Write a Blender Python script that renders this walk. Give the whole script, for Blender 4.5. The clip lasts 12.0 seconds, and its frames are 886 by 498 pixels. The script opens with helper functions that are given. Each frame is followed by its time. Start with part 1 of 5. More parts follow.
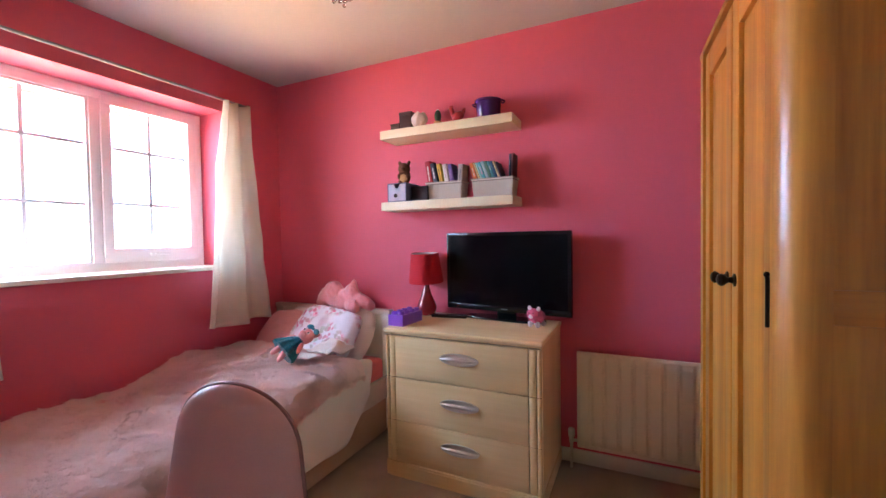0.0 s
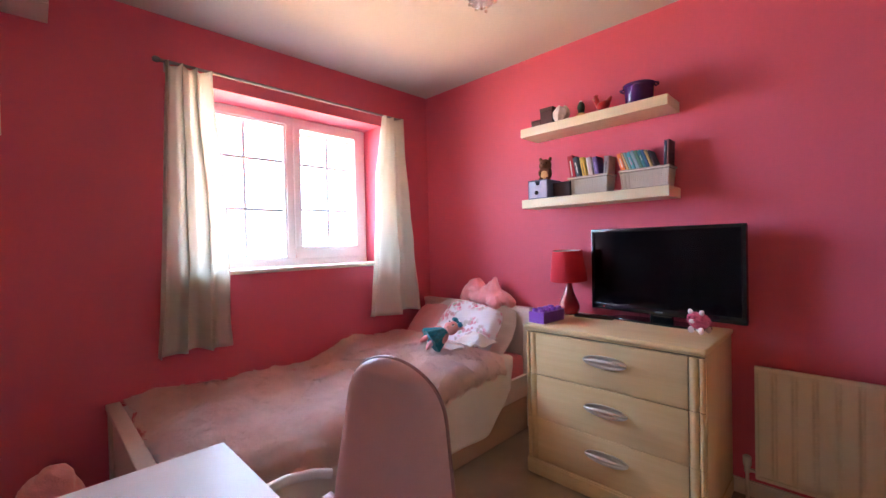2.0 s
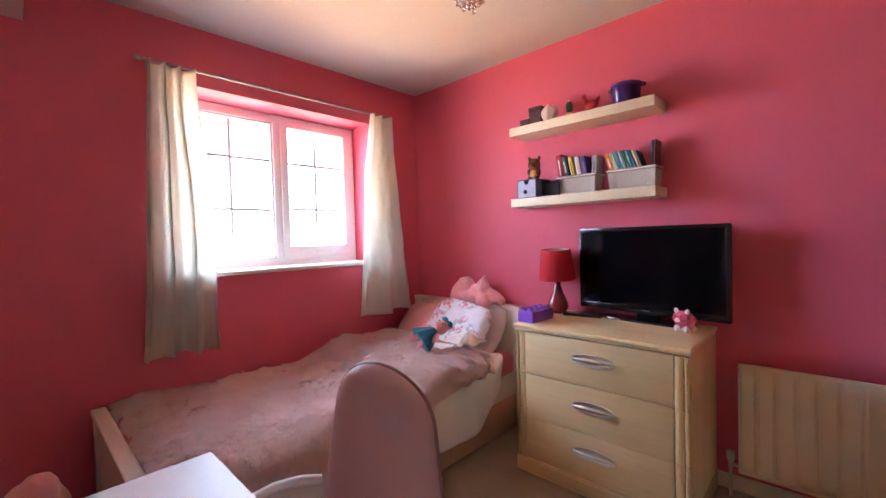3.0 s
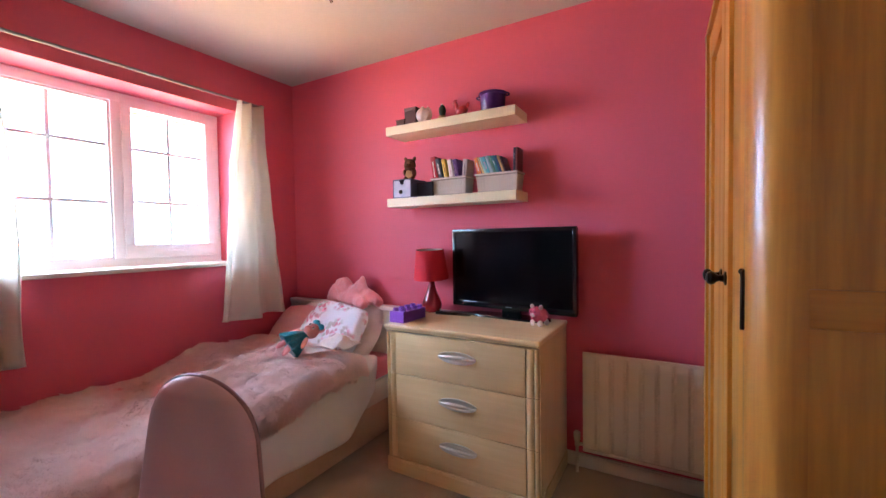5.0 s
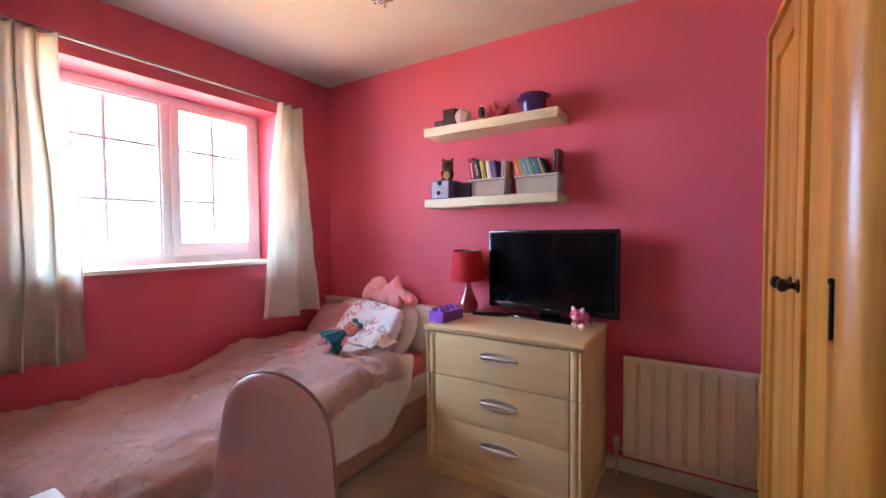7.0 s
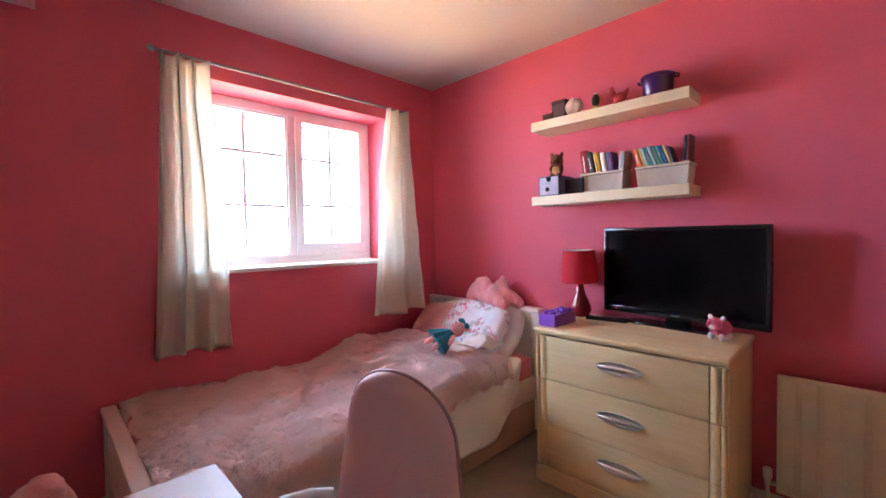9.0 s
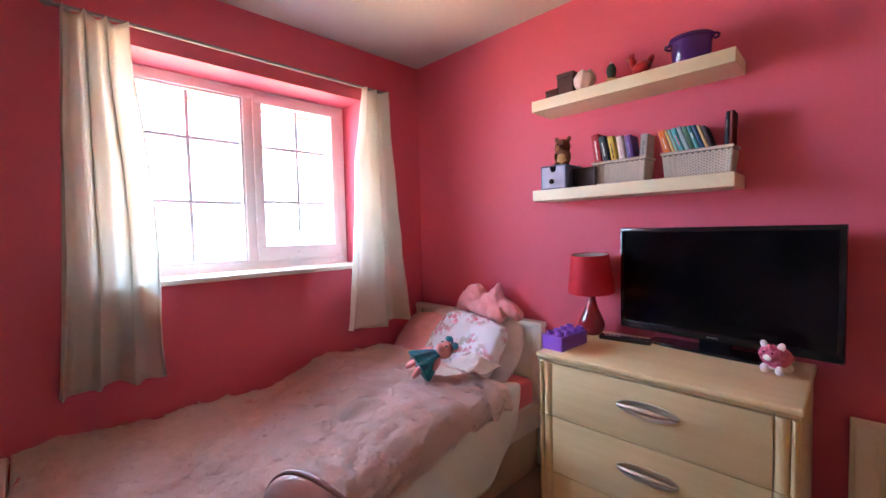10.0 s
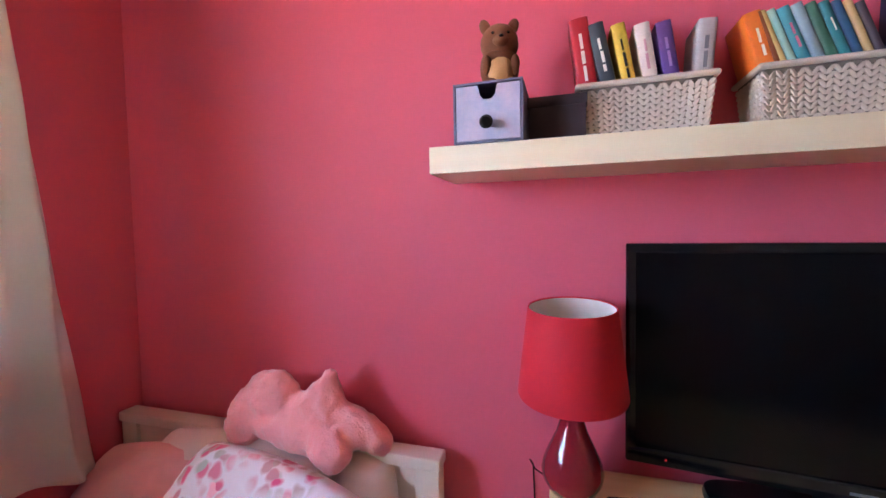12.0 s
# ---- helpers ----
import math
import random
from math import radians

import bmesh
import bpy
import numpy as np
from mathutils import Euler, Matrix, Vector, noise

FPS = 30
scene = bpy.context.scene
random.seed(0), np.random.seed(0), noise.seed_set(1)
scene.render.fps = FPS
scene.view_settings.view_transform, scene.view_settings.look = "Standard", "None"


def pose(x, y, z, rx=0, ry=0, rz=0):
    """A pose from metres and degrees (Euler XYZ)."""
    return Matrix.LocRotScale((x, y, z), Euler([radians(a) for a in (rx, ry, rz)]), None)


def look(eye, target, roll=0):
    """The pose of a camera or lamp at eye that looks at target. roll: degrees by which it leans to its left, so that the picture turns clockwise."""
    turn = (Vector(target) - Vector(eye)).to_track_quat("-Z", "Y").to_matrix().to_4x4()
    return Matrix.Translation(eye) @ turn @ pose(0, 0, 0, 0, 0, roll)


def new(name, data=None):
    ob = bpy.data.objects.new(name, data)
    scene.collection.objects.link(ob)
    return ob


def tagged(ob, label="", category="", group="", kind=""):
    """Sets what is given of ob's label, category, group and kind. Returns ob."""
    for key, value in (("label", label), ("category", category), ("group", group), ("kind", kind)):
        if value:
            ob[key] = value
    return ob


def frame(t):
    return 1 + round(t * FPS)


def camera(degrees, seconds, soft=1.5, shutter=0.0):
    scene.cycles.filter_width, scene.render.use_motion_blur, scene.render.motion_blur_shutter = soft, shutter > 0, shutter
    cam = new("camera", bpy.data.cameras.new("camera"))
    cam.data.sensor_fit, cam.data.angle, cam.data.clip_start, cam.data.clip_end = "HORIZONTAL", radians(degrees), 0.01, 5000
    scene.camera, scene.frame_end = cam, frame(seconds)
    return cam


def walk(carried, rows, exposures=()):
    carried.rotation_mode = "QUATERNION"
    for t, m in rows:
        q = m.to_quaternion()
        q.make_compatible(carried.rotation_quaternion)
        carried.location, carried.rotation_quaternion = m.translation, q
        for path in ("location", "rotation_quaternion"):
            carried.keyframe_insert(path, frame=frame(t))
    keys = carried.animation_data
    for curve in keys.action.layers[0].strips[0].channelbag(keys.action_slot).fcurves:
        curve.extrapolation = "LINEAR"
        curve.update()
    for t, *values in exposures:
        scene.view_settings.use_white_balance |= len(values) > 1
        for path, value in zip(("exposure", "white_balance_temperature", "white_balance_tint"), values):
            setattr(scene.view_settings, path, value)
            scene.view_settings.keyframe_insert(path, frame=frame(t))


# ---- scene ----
cam = camera(94.5, 12.0)
# time, eye, point looked at, lean
PATH = [
    (0, (-0.019, 0.028, 1.225), (-0.876, 1.834, 1.173), -0.9),
    (0.5, (-0.046, 0.023, 1.253), (-1.167, 1.679, 1.21), -1.1),
    (1, (-0.008, 0.002, 1.218), (-1.294, 1.533, 1.187), -1.2),
    (1.5, (0.005, 0.009, 1.197), (-1.371, 1.46, 1.167), -1.4),
    (2, (0.001, 0.002, 1.198), (-1.411, 1.418, 1.169), -1.3),
    (2.5, (0.003, 0.005, 1.205), (-1.417, 1.412, 1.167), -1.4),
    (3, (0.006, 0.009, 1.228), (-1.374, 1.456, 1.171), -1.6),
    (4.8, (0.11, 0.122, 1.215), (-0.928, 1.831, 1.156), -1.0),
    (5, (0.114, 0.129, 1.215), (-0.885, 1.86, 1.154), -0.9),
    (5.5, (0.124, 0.138, 1.215), (-0.817, 1.902, 1.15), -0.7),
    (6, (0.097, 0.119, 1.218), (-0.835, 1.888, 1.153), -0.5),
    (6.5, (0.046, 0.086, 1.225), (-0.93, 1.831, 1.158), -0.4),
    (7, (0.018, 0.054, 1.23), (-1.051, 1.743, 1.163), -0.4),
    (7.5, (0.006, 0.024, 1.237), (-1.185, 1.63, 1.166), -0.5),
    (7.7, (0.013, 0.025, 1.239), (-1.234, 1.587, 1.169), -0.7),
    (9.3, (-0.123, 0.078, 1.228), (-1.556, 1.471, 1.157), -1.0),
    (9.5, (-0.165, 0.159, 1.24), (-1.599, 1.551, 1.159), -1.1),
    (10, (-0.308, 0.382, 1.266), (-1.724, 1.792, 1.174), -1.3),
    (10.5, (-0.507, 0.649, 1.279), (-1.878, 2.101, 1.182), -1.3),
    (11, (-0.709, 0.931, 1.248), (-1.991, 2.463, 1.154), -1.3),
    (11.5, (-0.94, 1.174, 1.273), (-2.048, 2.836, 1.164), -1.3),
    (11.8, (-1.083, 1.291, 1.267), (-1.944, 3.095, 1.184), -1.1),
    (12, (-1.174, 1.377, 1.291), (-1.756, 3.288, 1.196), -1.1),
]
walk(cam, [(t, look(eye, target, roll)) for t, eye, target, roll in PATH], [(0.0, 0.38, 5750.0, 6.0), (9.5, 0.36, 5700.0, 6.0), (10.5, 0.18, 5600.0, 6.0), (11.0, 0.18, 5600.0, 6.0), (12.0, 0.30, 5600.0, 6.0)])


# world: bright pale sky outside the one window
world = bpy.data.worlds.new("world")
scene.world = world
world.use_nodes = True
wn = world.node_tree
sky = wn.nodes.new("ShaderNodeTexSky")
sky.sky_type, sky.sun_disc, sky.sun_elevation, sky.sun_rotation = "NISHITA", False, radians(48), radians(60)
wn.links.new(sky.outputs[0], wn.nodes["Background"].inputs[0])
wn.nodes["Background"].inputs[1].default_value = 0.12

# ------------------------------------------------------------------ materials
SKY_GLOW = 26.0


def rgb(h):
    """Linear colour from an sRGB triple 0..255."""
    return tuple((c / 255 / 12.92 if c / 255 <= 0.04045 else ((c / 255 + 0.055) / 1.055) ** 2.4) for c in h)


def material(name, col, rough=0.6, metal=0.0, vary=0.10, scale=6.0, fine=120.0, bump=0.1, bump_dist=0.002, coat=0.0, sheen=0.0,
             spec=0.5, stretch=(1, 1, 1), col2=None, bump_scale=None, trans=0.0, rand=0.0):
    """Principled material with colour drift at two scales, uneven gloss and fine relief."""
    m = bpy.data.materials.new(name)
    m.use_nodes = True
    nt = m.node_tree
    N, L = nt.nodes, nt.links
    b = N["Principled BSDF"]
    tc = N.new("ShaderNodeTexCoord")
    mp = N.new("ShaderNodeMapping")
    mp.inputs["Scale"].default_value = stretch
    L.new(tc.outputs["Object"], mp.inputs[0])
    n1 = N.new("ShaderNodeTexNoise")
    n1.inputs["Scale"].default_value, n1.inputs["Detail"].default_value = scale, 5
    n2 = N.new("ShaderNodeTexNoise")
    n2.inputs["Scale"].default_value, n2.inputs["Detail"].default_value = fine, 3
    L.new(mp.outputs[0], n1.inputs[0])
    L.new(mp.outputs[0], n2.inputs[0])
    add = N.new("ShaderNodeMath")
    add.operation = "MULTIPLY_ADD"
    L.new(n2.outputs[0], add.inputs[0])
    add.inputs[1].default_value = 0.5
    L.new(n1.outputs[0], add.inputs[2])
    ramp = N.new("ShaderNodeMapRange")
    ramp.inputs["From Min"].default_value, ramp.inputs["From Max"].default_value = 0.45, 1.05
    L.new(add.outputs[0], ramp.inputs[0])
    mix = N.new("ShaderNodeMix")
    mix.data_type = "RGBA"
    c = col
    d = col2 or tuple(v * (1 - 2 * vary) for v in col)
    mix.inputs[6].default_value, mix.inputs[7].default_value = (*d, 1), (*c, 1)
    L.new(ramp.outputs[0], mix.inputs[0])
    out = mix.outputs[2]
    if rand:
        info = N.new("ShaderNodeObjectInfo")
        hsv = N.new("ShaderNodeHueSaturation")
        mr = N.new("ShaderNodeMapRange")
        mr.inputs["To Min"].default_value, mr.inputs["To Max"].default_value = 1 - rand, 1 + rand
        L.new(info.outputs["Random"], mr.inputs[0])
        L.new(mr.outputs[0], hsv.inputs["Value"])
        L.new(out, hsv.inputs["Color"])
        out = hsv.outputs[0]
    L.new(out, b.inputs["Base Color"])
    rr = N.new("ShaderNodeMapRange")
    rr.inputs["To Min"].default_value, rr.inputs["To Max"].default_value = max(0.02, rough - 0.08), min(1, rough + 0.08)
    L.new(n1.outputs[0], rr.inputs[0])
    L.new(rr.outputs[0], b.inputs["Roughness"])
    b.inputs["Metallic"].default_value = metal
    b.inputs["Specular IOR Level"].default_value = spec
    b.inputs["Coat Weight"].default_value = coat
    b.inputs["Sheen Weight"].default_value = sheen
    if bump:
        bp = N.new("ShaderNodeBump")
        bp.inputs["Strength"].default_value, bp.inputs["Distance"].default_value = bump, bump_dist
        if bump_scale:
            n3 = N.new("ShaderNodeTexNoise")
            n3.inputs["Scale"].default_value, n3.inputs["Detail"].default_value = bump_scale, 4
            L.new(mp.outputs[0], n3.inputs[0])
            L.new(n3.outputs[0], bp.inputs["Height"])
        else:
            L.new(n2.outputs[0], bp.inputs["Height"])
        L.new(bp.outputs[0], b.inputs["Normal"])
    if trans:
        tr = N.new("ShaderNodeBsdfTranslucent")
        L.new(out, tr.inputs[0])
        ms = N.new("ShaderNodeMixShader")
        ms.inputs[0].default_value = trans
        L.new(b.outputs[0], ms.inputs[1])
        L.new(tr.outputs[0], ms.inputs[2])
        L.new(ms.outputs[0], N["Material Output"].inputs[0])
    return m


def wood(name, light, dark, rough=0.45, along="z", ring=9.0, grain=60.0, bump=0.06, coat=0.0, rand=0.06):
    """Wood with long grain along one axis: soft cathedral bands and fine pores."""
    m = material(name, light, rough, 0, 0.1, 3, 40, 0, coat=coat, rand=rand)
    nt = m.node_tree
    N, L = nt.nodes, nt.links
    tc = N.new("ShaderNodeTexCoord")
    mp = N.new("ShaderNodeMapping")
    s = {"x": (0.05, 1, 1), "y": (1, 0.05, 1), "z": (1, 1, 0.05)}[along]
    mp.inputs["Scale"].default_value = s
    info = N.new("ShaderNodeObjectInfo")
    sh = N.new("ShaderNodeVectorMath")
    sh.operation = "ADD"
    L.new(tc.outputs["Object"], sh.inputs[0])
    L.new(info.outputs["Random"], sh.inputs[1])
    L.new(sh.outputs[0], mp.inputs[0])
    a = N.new("ShaderNodeTexNoise")
    a.inputs["Scale"].default_value, a.inputs["Detail"].default_value, a.inputs["Distortion"].default_value = ring, 3, 0.15
    f = N.new("ShaderNodeTexNoise")
    f.inputs["Scale"].default_value, f.inputs["Detail"].default_value = grain, 4
    L.new(mp.outputs[0], a.inputs[0])
    L.new(mp.outputs[0], f.inputs[0])
    w = N.new("ShaderNodeMath")
    w.operation = "MULTIPLY_ADD"
    L.new(f.outputs[0], w.inputs[0])
    w.inputs[1].default_value = 0.6
    L.new(a.outputs[0], w.inputs[2])
    r = N.new("ShaderNodeMapRange")
    r.inputs["From Min"].default_value, r.inputs["From Max"].default_value = 0.46, 1.14
    L.new(w.outputs[0], r.inputs[0])
    mix = next(n for n in N if n.bl_idname == "ShaderNodeMix")
    mix.inputs[6].default_value, mix.inputs[7].default_value = (*dark, 1), (*light, 1)
    L.new(r.outputs[0], mix.inputs[0])
    bp = N.new("ShaderNodeBump")
    bp.inputs["Strength"].default_value, bp.inputs["Distance"].default_value = bump, 0.001
    L.new(f.outputs[0], bp.inputs["Height"])
    L.new(bp.outputs[0], N["Principled BSDF"].inputs["Normal"])
    return m


def glow(name, col, strength):
    m = bpy.data.materials.new(name)
    m.use_nodes = True
    b = m.node_tree.nodes["Principled BSDF"]
    b.inputs["Base Color"].default_value = (0, 0, 0, 1)
    b.inputs["Emission Color"].default_value, b.inputs["Emission Strength"].default_value = (*col, 1), strength
    return m


def clear(name, tint=(1, 1, 1), rough=0.0):
    m = bpy.data.materials.new(name)
    m.use_nodes = True
    b = m.node_tree.nodes["Principled BSDF"]
    b.inputs["Base Color"].default_value = (*tint, 1)
    b.inputs["Transmission Weight"].default_value, b.inputs["Roughness"].default_value, b.inputs["IOR"].default_value = 1, rough, 1.45
    return m


PINK = rgb((214, 94, 112))
M_wall = material("pink_wall_paint", PINK, 0.62, vary=0.035, scale=1.6, fine=170, bump=0.10, bump_dist=0.0012, spec=0.35)
M_pale = material("pale_fill_wall_paint", rgb((226, 214, 196)), 0.65, vary=0.035, scale=1.6, fine=170, bump=0.10, bump_dist=0.0012, spec=0.35)
M_ceil = material("stippled_white_ceiling", rgb((196, 190, 182)), 0.9, vary=0.04, scale=2.5, fine=60, bump=0.35, bump_dist=0.004, bump_scale=85)
M_carpet = material("beige_carpet", rgb((176, 152, 128)), 0.97, vary=0.18, scale=5, fine=320, bump=0.8, bump_dist=0.006, bump_scale=260, sheen=0.25, spec=0.1)
M_upvc = material("white_upvc", rgb((232, 234, 236)), 0.32, vary=0.02, scale=4, fine=60, bump=0.02)
M_gloss = material("white_gloss_paint", rgb((226, 214, 196)), 0.3, vary=0.04, scale=5, fine=50, bump=0.05, bump_dist=0.001)
M_glass = clear("window_glass")
M_curtain = material("ivory_cotton", rgb((240, 237, 226)), 0.85, vary=0.04, scale=5, fine=420, bump=0.25, bump_dist=0.0008, sheen=0.2, trans=0.5)
M_pole = material("brushed_steel_pole", rgb((168, 166, 168)), 0.45, metal=0.6, vary=0.08)
M_oak = wood("golden_oak", rgb((214, 148, 58)), rgb((138, 74, 18)), rough=0.34, along="z", ring=12, grain=70, coat=0.25)
M_oakx = wood("golden_oak_rail", rgb((206, 138, 50)), rgb((158, 90, 26)), rough=0.34, along="x", ring=7, grain=70, coat=0.25)
M_oaky = wood("golden_oak_crosswise", rgb((206, 138, 50)), rgb((158, 90, 26)), rough=0.34, along="y", ring=7, grain=70, coat=0.25)
M_iron = material("dark_bronze_iron", rgb((46, 36, 30)), 0.38, metal=0.85, vary=0.2, scale=30, fine=200, bump=0.1)
M_maple = wood("pale_maple_veneer", rgb((230, 202, 152)), rgb((212, 178, 126)), rough=0.36, along="x", ring=5, grain=55, bump=0.03, rand=0.03)
M_maplez = wood("pale_maple_upright", rgb((228, 200, 150)), rgb((210, 176, 124)), rough=0.36, along="z", ring=5, grain=55, bump=0.03, rand=0.03)
M_silver = material("satin_nickel", rgb((226, 222, 214)), 0.34, metal=1.0, vary=0.04, scale=20)
M_dark_gap = material("drawer_gap_shade", rgb((60, 44, 30)), 0.8)
M_black = material("black_gloss_plastic", rgb((14, 14, 16)), 0.18, vary=0.05, scale=12, fine=90, bump=0.0)
M_screen = material("tv_screen_glass", rgb((5, 4, 7)), 0.16, vary=0.02, bump=0.0, spec=0.22)
M_grey = material("grey_plastic", rgb((150, 150, 152)), 0.4, vary=0.05)
M_led = glow("red_standby_light", (1.0, 0.04, 0.03), 1.2)
M_shade = material("red_fabric_shade", rgb((205, 26, 44)), 0.8, vary=0.04, scale=8, fine=500, bump=0.25, bump_dist=0.0006, trans=0.22)
M_shade_in = material("cream_shade_lining", rgb((226, 214, 204)), 0.8, vary=0.03)
M_ceramic = material("maroon_glazed_ceramic", rgb((128, 26, 38)), 0.12, vary=0.06, scale=10, bump=0.0, coat=0.5)
M_bulb = material("frosted_bulb", rgb((235, 232, 225)), 0.35, vary=0.02, bump=0)
M_purple = material("purple_plastic", rgb((142, 86, 190)), 0.3, vary=0.04, scale=10, fine=80, bump=0.02)
M_radiator = material("cream_radiator_enamel", rgb((236, 218, 190)), 0.34, vary=0.03, scale=5, fine=60, bump=0.04)
M_shelf = wood("limed_shelf_foil", rgb((232, 218, 184)), rgb((221, 203, 166)), rough=0.5, along="x", ring=4, grain=45, bump=0.03, rand=0.01)
M_bedwhite = material("cream_painted_wood", rgb((226, 212, 196)), 0.42, vary=0.04, scale=6, fine=80, bump=0.05)
M_sheet = material("coral_pink_sheet", rgb((226, 120, 126)), 0.85, vary=0.05, scale=6, fine=400, bump=0.2, bump_dist=0.0008, sheen=0.2)
M_duvet = material("white_cotton_duvet", rgb((232, 224, 216)), 0.85, vary=0.03, scale=5, fine=400, bump=0.2, bump_dist=0.0008, sheen=0.2)
M_fur = material("dusty_pink_faux_fur", rgb((248, 222, 213)), 0.9, vary=0.07, scale=9, fine=150, bump=0.3, bump_dist=0.004, bump_scale=130, sheen=0.4, trans=0.45)
M_pillow = material("off_white_pillowcase", rgb((226, 212, 206)), 0.85, vary=0.04, scale=7, fine=400, bump=0.2, bump_dist=0.0008)
M_pinkpillow = material("salmon_pillowcase", rgb((228, 170, 172)), 0.85, vary=0.05, scale=7, fine=400, bump=0.2, bump_dist=0.0008)
M_plush = material("pink_plush", rgb((250, 166, 166)), 0.95, vary=0.08, scale=14, fine=260, bump=0.7, bump_dist=0.004, bump_scale=190, sheen=0.6)
M_leather = material("dusty_pink_leatherette", rgb((208, 156, 150)), 0.42, vary=0.05, scale=5, fine=240, bump=0.12, bump_dist=0.0008)
M_piping = material("rose_brown_piping", rgb((150, 104, 100)), 0.35, vary=0.05, scale=5, fine=240, bump=0.1, bump_dist=0.0006)
M_white = material("white_laminate", rgb((232, 232, 232)), 0.35, vary=0.02, scale=4, fine=60, bump=0.02)
M_cream_basket = material("stone_grey_resin_weave", rgb((206, 191, 175)), 0.55, vary=0.06, scale=25, fine=150, bump=0.1)
M_basket_in = material("basket_hole_shade", rgb((120, 110, 102)), 0.8, vary=0.05)
M_paper = material("book_pages", rgb((232, 222, 200)), 0.9, vary=0.06, scale=30, fine=300, bump=0.2)
M_brown = material("brown_felt_toy", rgb((122, 72, 42)), 0.9, vary=0.12, scale=25, fine=250, bump=0.4)
M_tan = material("tan_felt", rgb((206, 158, 104)), 0.9, vary=0.1, scale=25, fine=250, bump=0.3)
M_choc = material("dark_wood_box", rgb((82, 48, 42)), 0.5, vary=0.2, scale=14, fine=120, bump=0.08)
M_shellm = material("pink_white_shell", rgb((235, 205, 190)), 0.4, vary=0.12, scale=35, fine=160, bump=0.3)
M_green = material("dark_green_cactus", rgb((52, 66, 44)), 0.7, vary=0.2, scale=30)
M_red = material("red_glazed_figure", rgb((180, 28, 30)), 0.3, vary=0.15, scale=25)
M_indigo = material("indigo_enamel", rgb((70, 30, 96)), 0.22, vary=0.08, scale=12, bump=0.03)
M_boxblue = material("blue_grey_paper_box", rgb((160, 164, 190)), 0.55, vary=0.18, scale=22, fine=120, bump=0.05, col2=rgb((196, 182, 196)))
M_boxedge = material("blue_grey_card_edge", rgb((112, 112, 138)), 0.6, vary=0.12, scale=20)
M_slate = material("dark_slate_card", rgb((62, 52, 62)), 0.7, vary=0.1)
M_teal = material("teal_sequin_fabric", rgb((38, 134, 152)), 0.32, vary=0.3, scale=60, fine=300, bump=0.9, bump_dist=0.004, bump_scale=150, metal=0.25)
M_dollpink = material("pink_doll_fabric", rgb((238, 164, 162)), 0.9, vary=0.06, scale=20, fine=260, bump=0.3)
M_rosepink = material("rose_pink_fleece", rgb((232, 110, 140)), 0.95, vary=0.2, scale=50, fine=260, bump=0.8, bump_dist=0.004, bump_scale=140)
M_offwhite = material("off_white_fleece", rgb((240, 222, 220)), 0.95, vary=0.1, scale=30, fine=260, bump=0.6)
M_copper = material("copper_pipe_white", rgb((214, 200, 182)), 0.4, vary=0.05)
M_crystal = clear("crystal_drop", (0.86, 0.72, 0.62), 0.12)
M_render = material("stained_eaves_board", rgb((196, 188, 176)), 0.9, vary=0.05, scale=3, fine=60)
M_leafy = material("hedge_green", rgb((96, 112, 62)), 0.9, vary=0.3, scale=3, fine=30)
M_board = material("worn_pine_drawer_front", rgb((210, 170, 142)), 0.5, vary=0.08, scale=4, fine=60, bump=0.05)


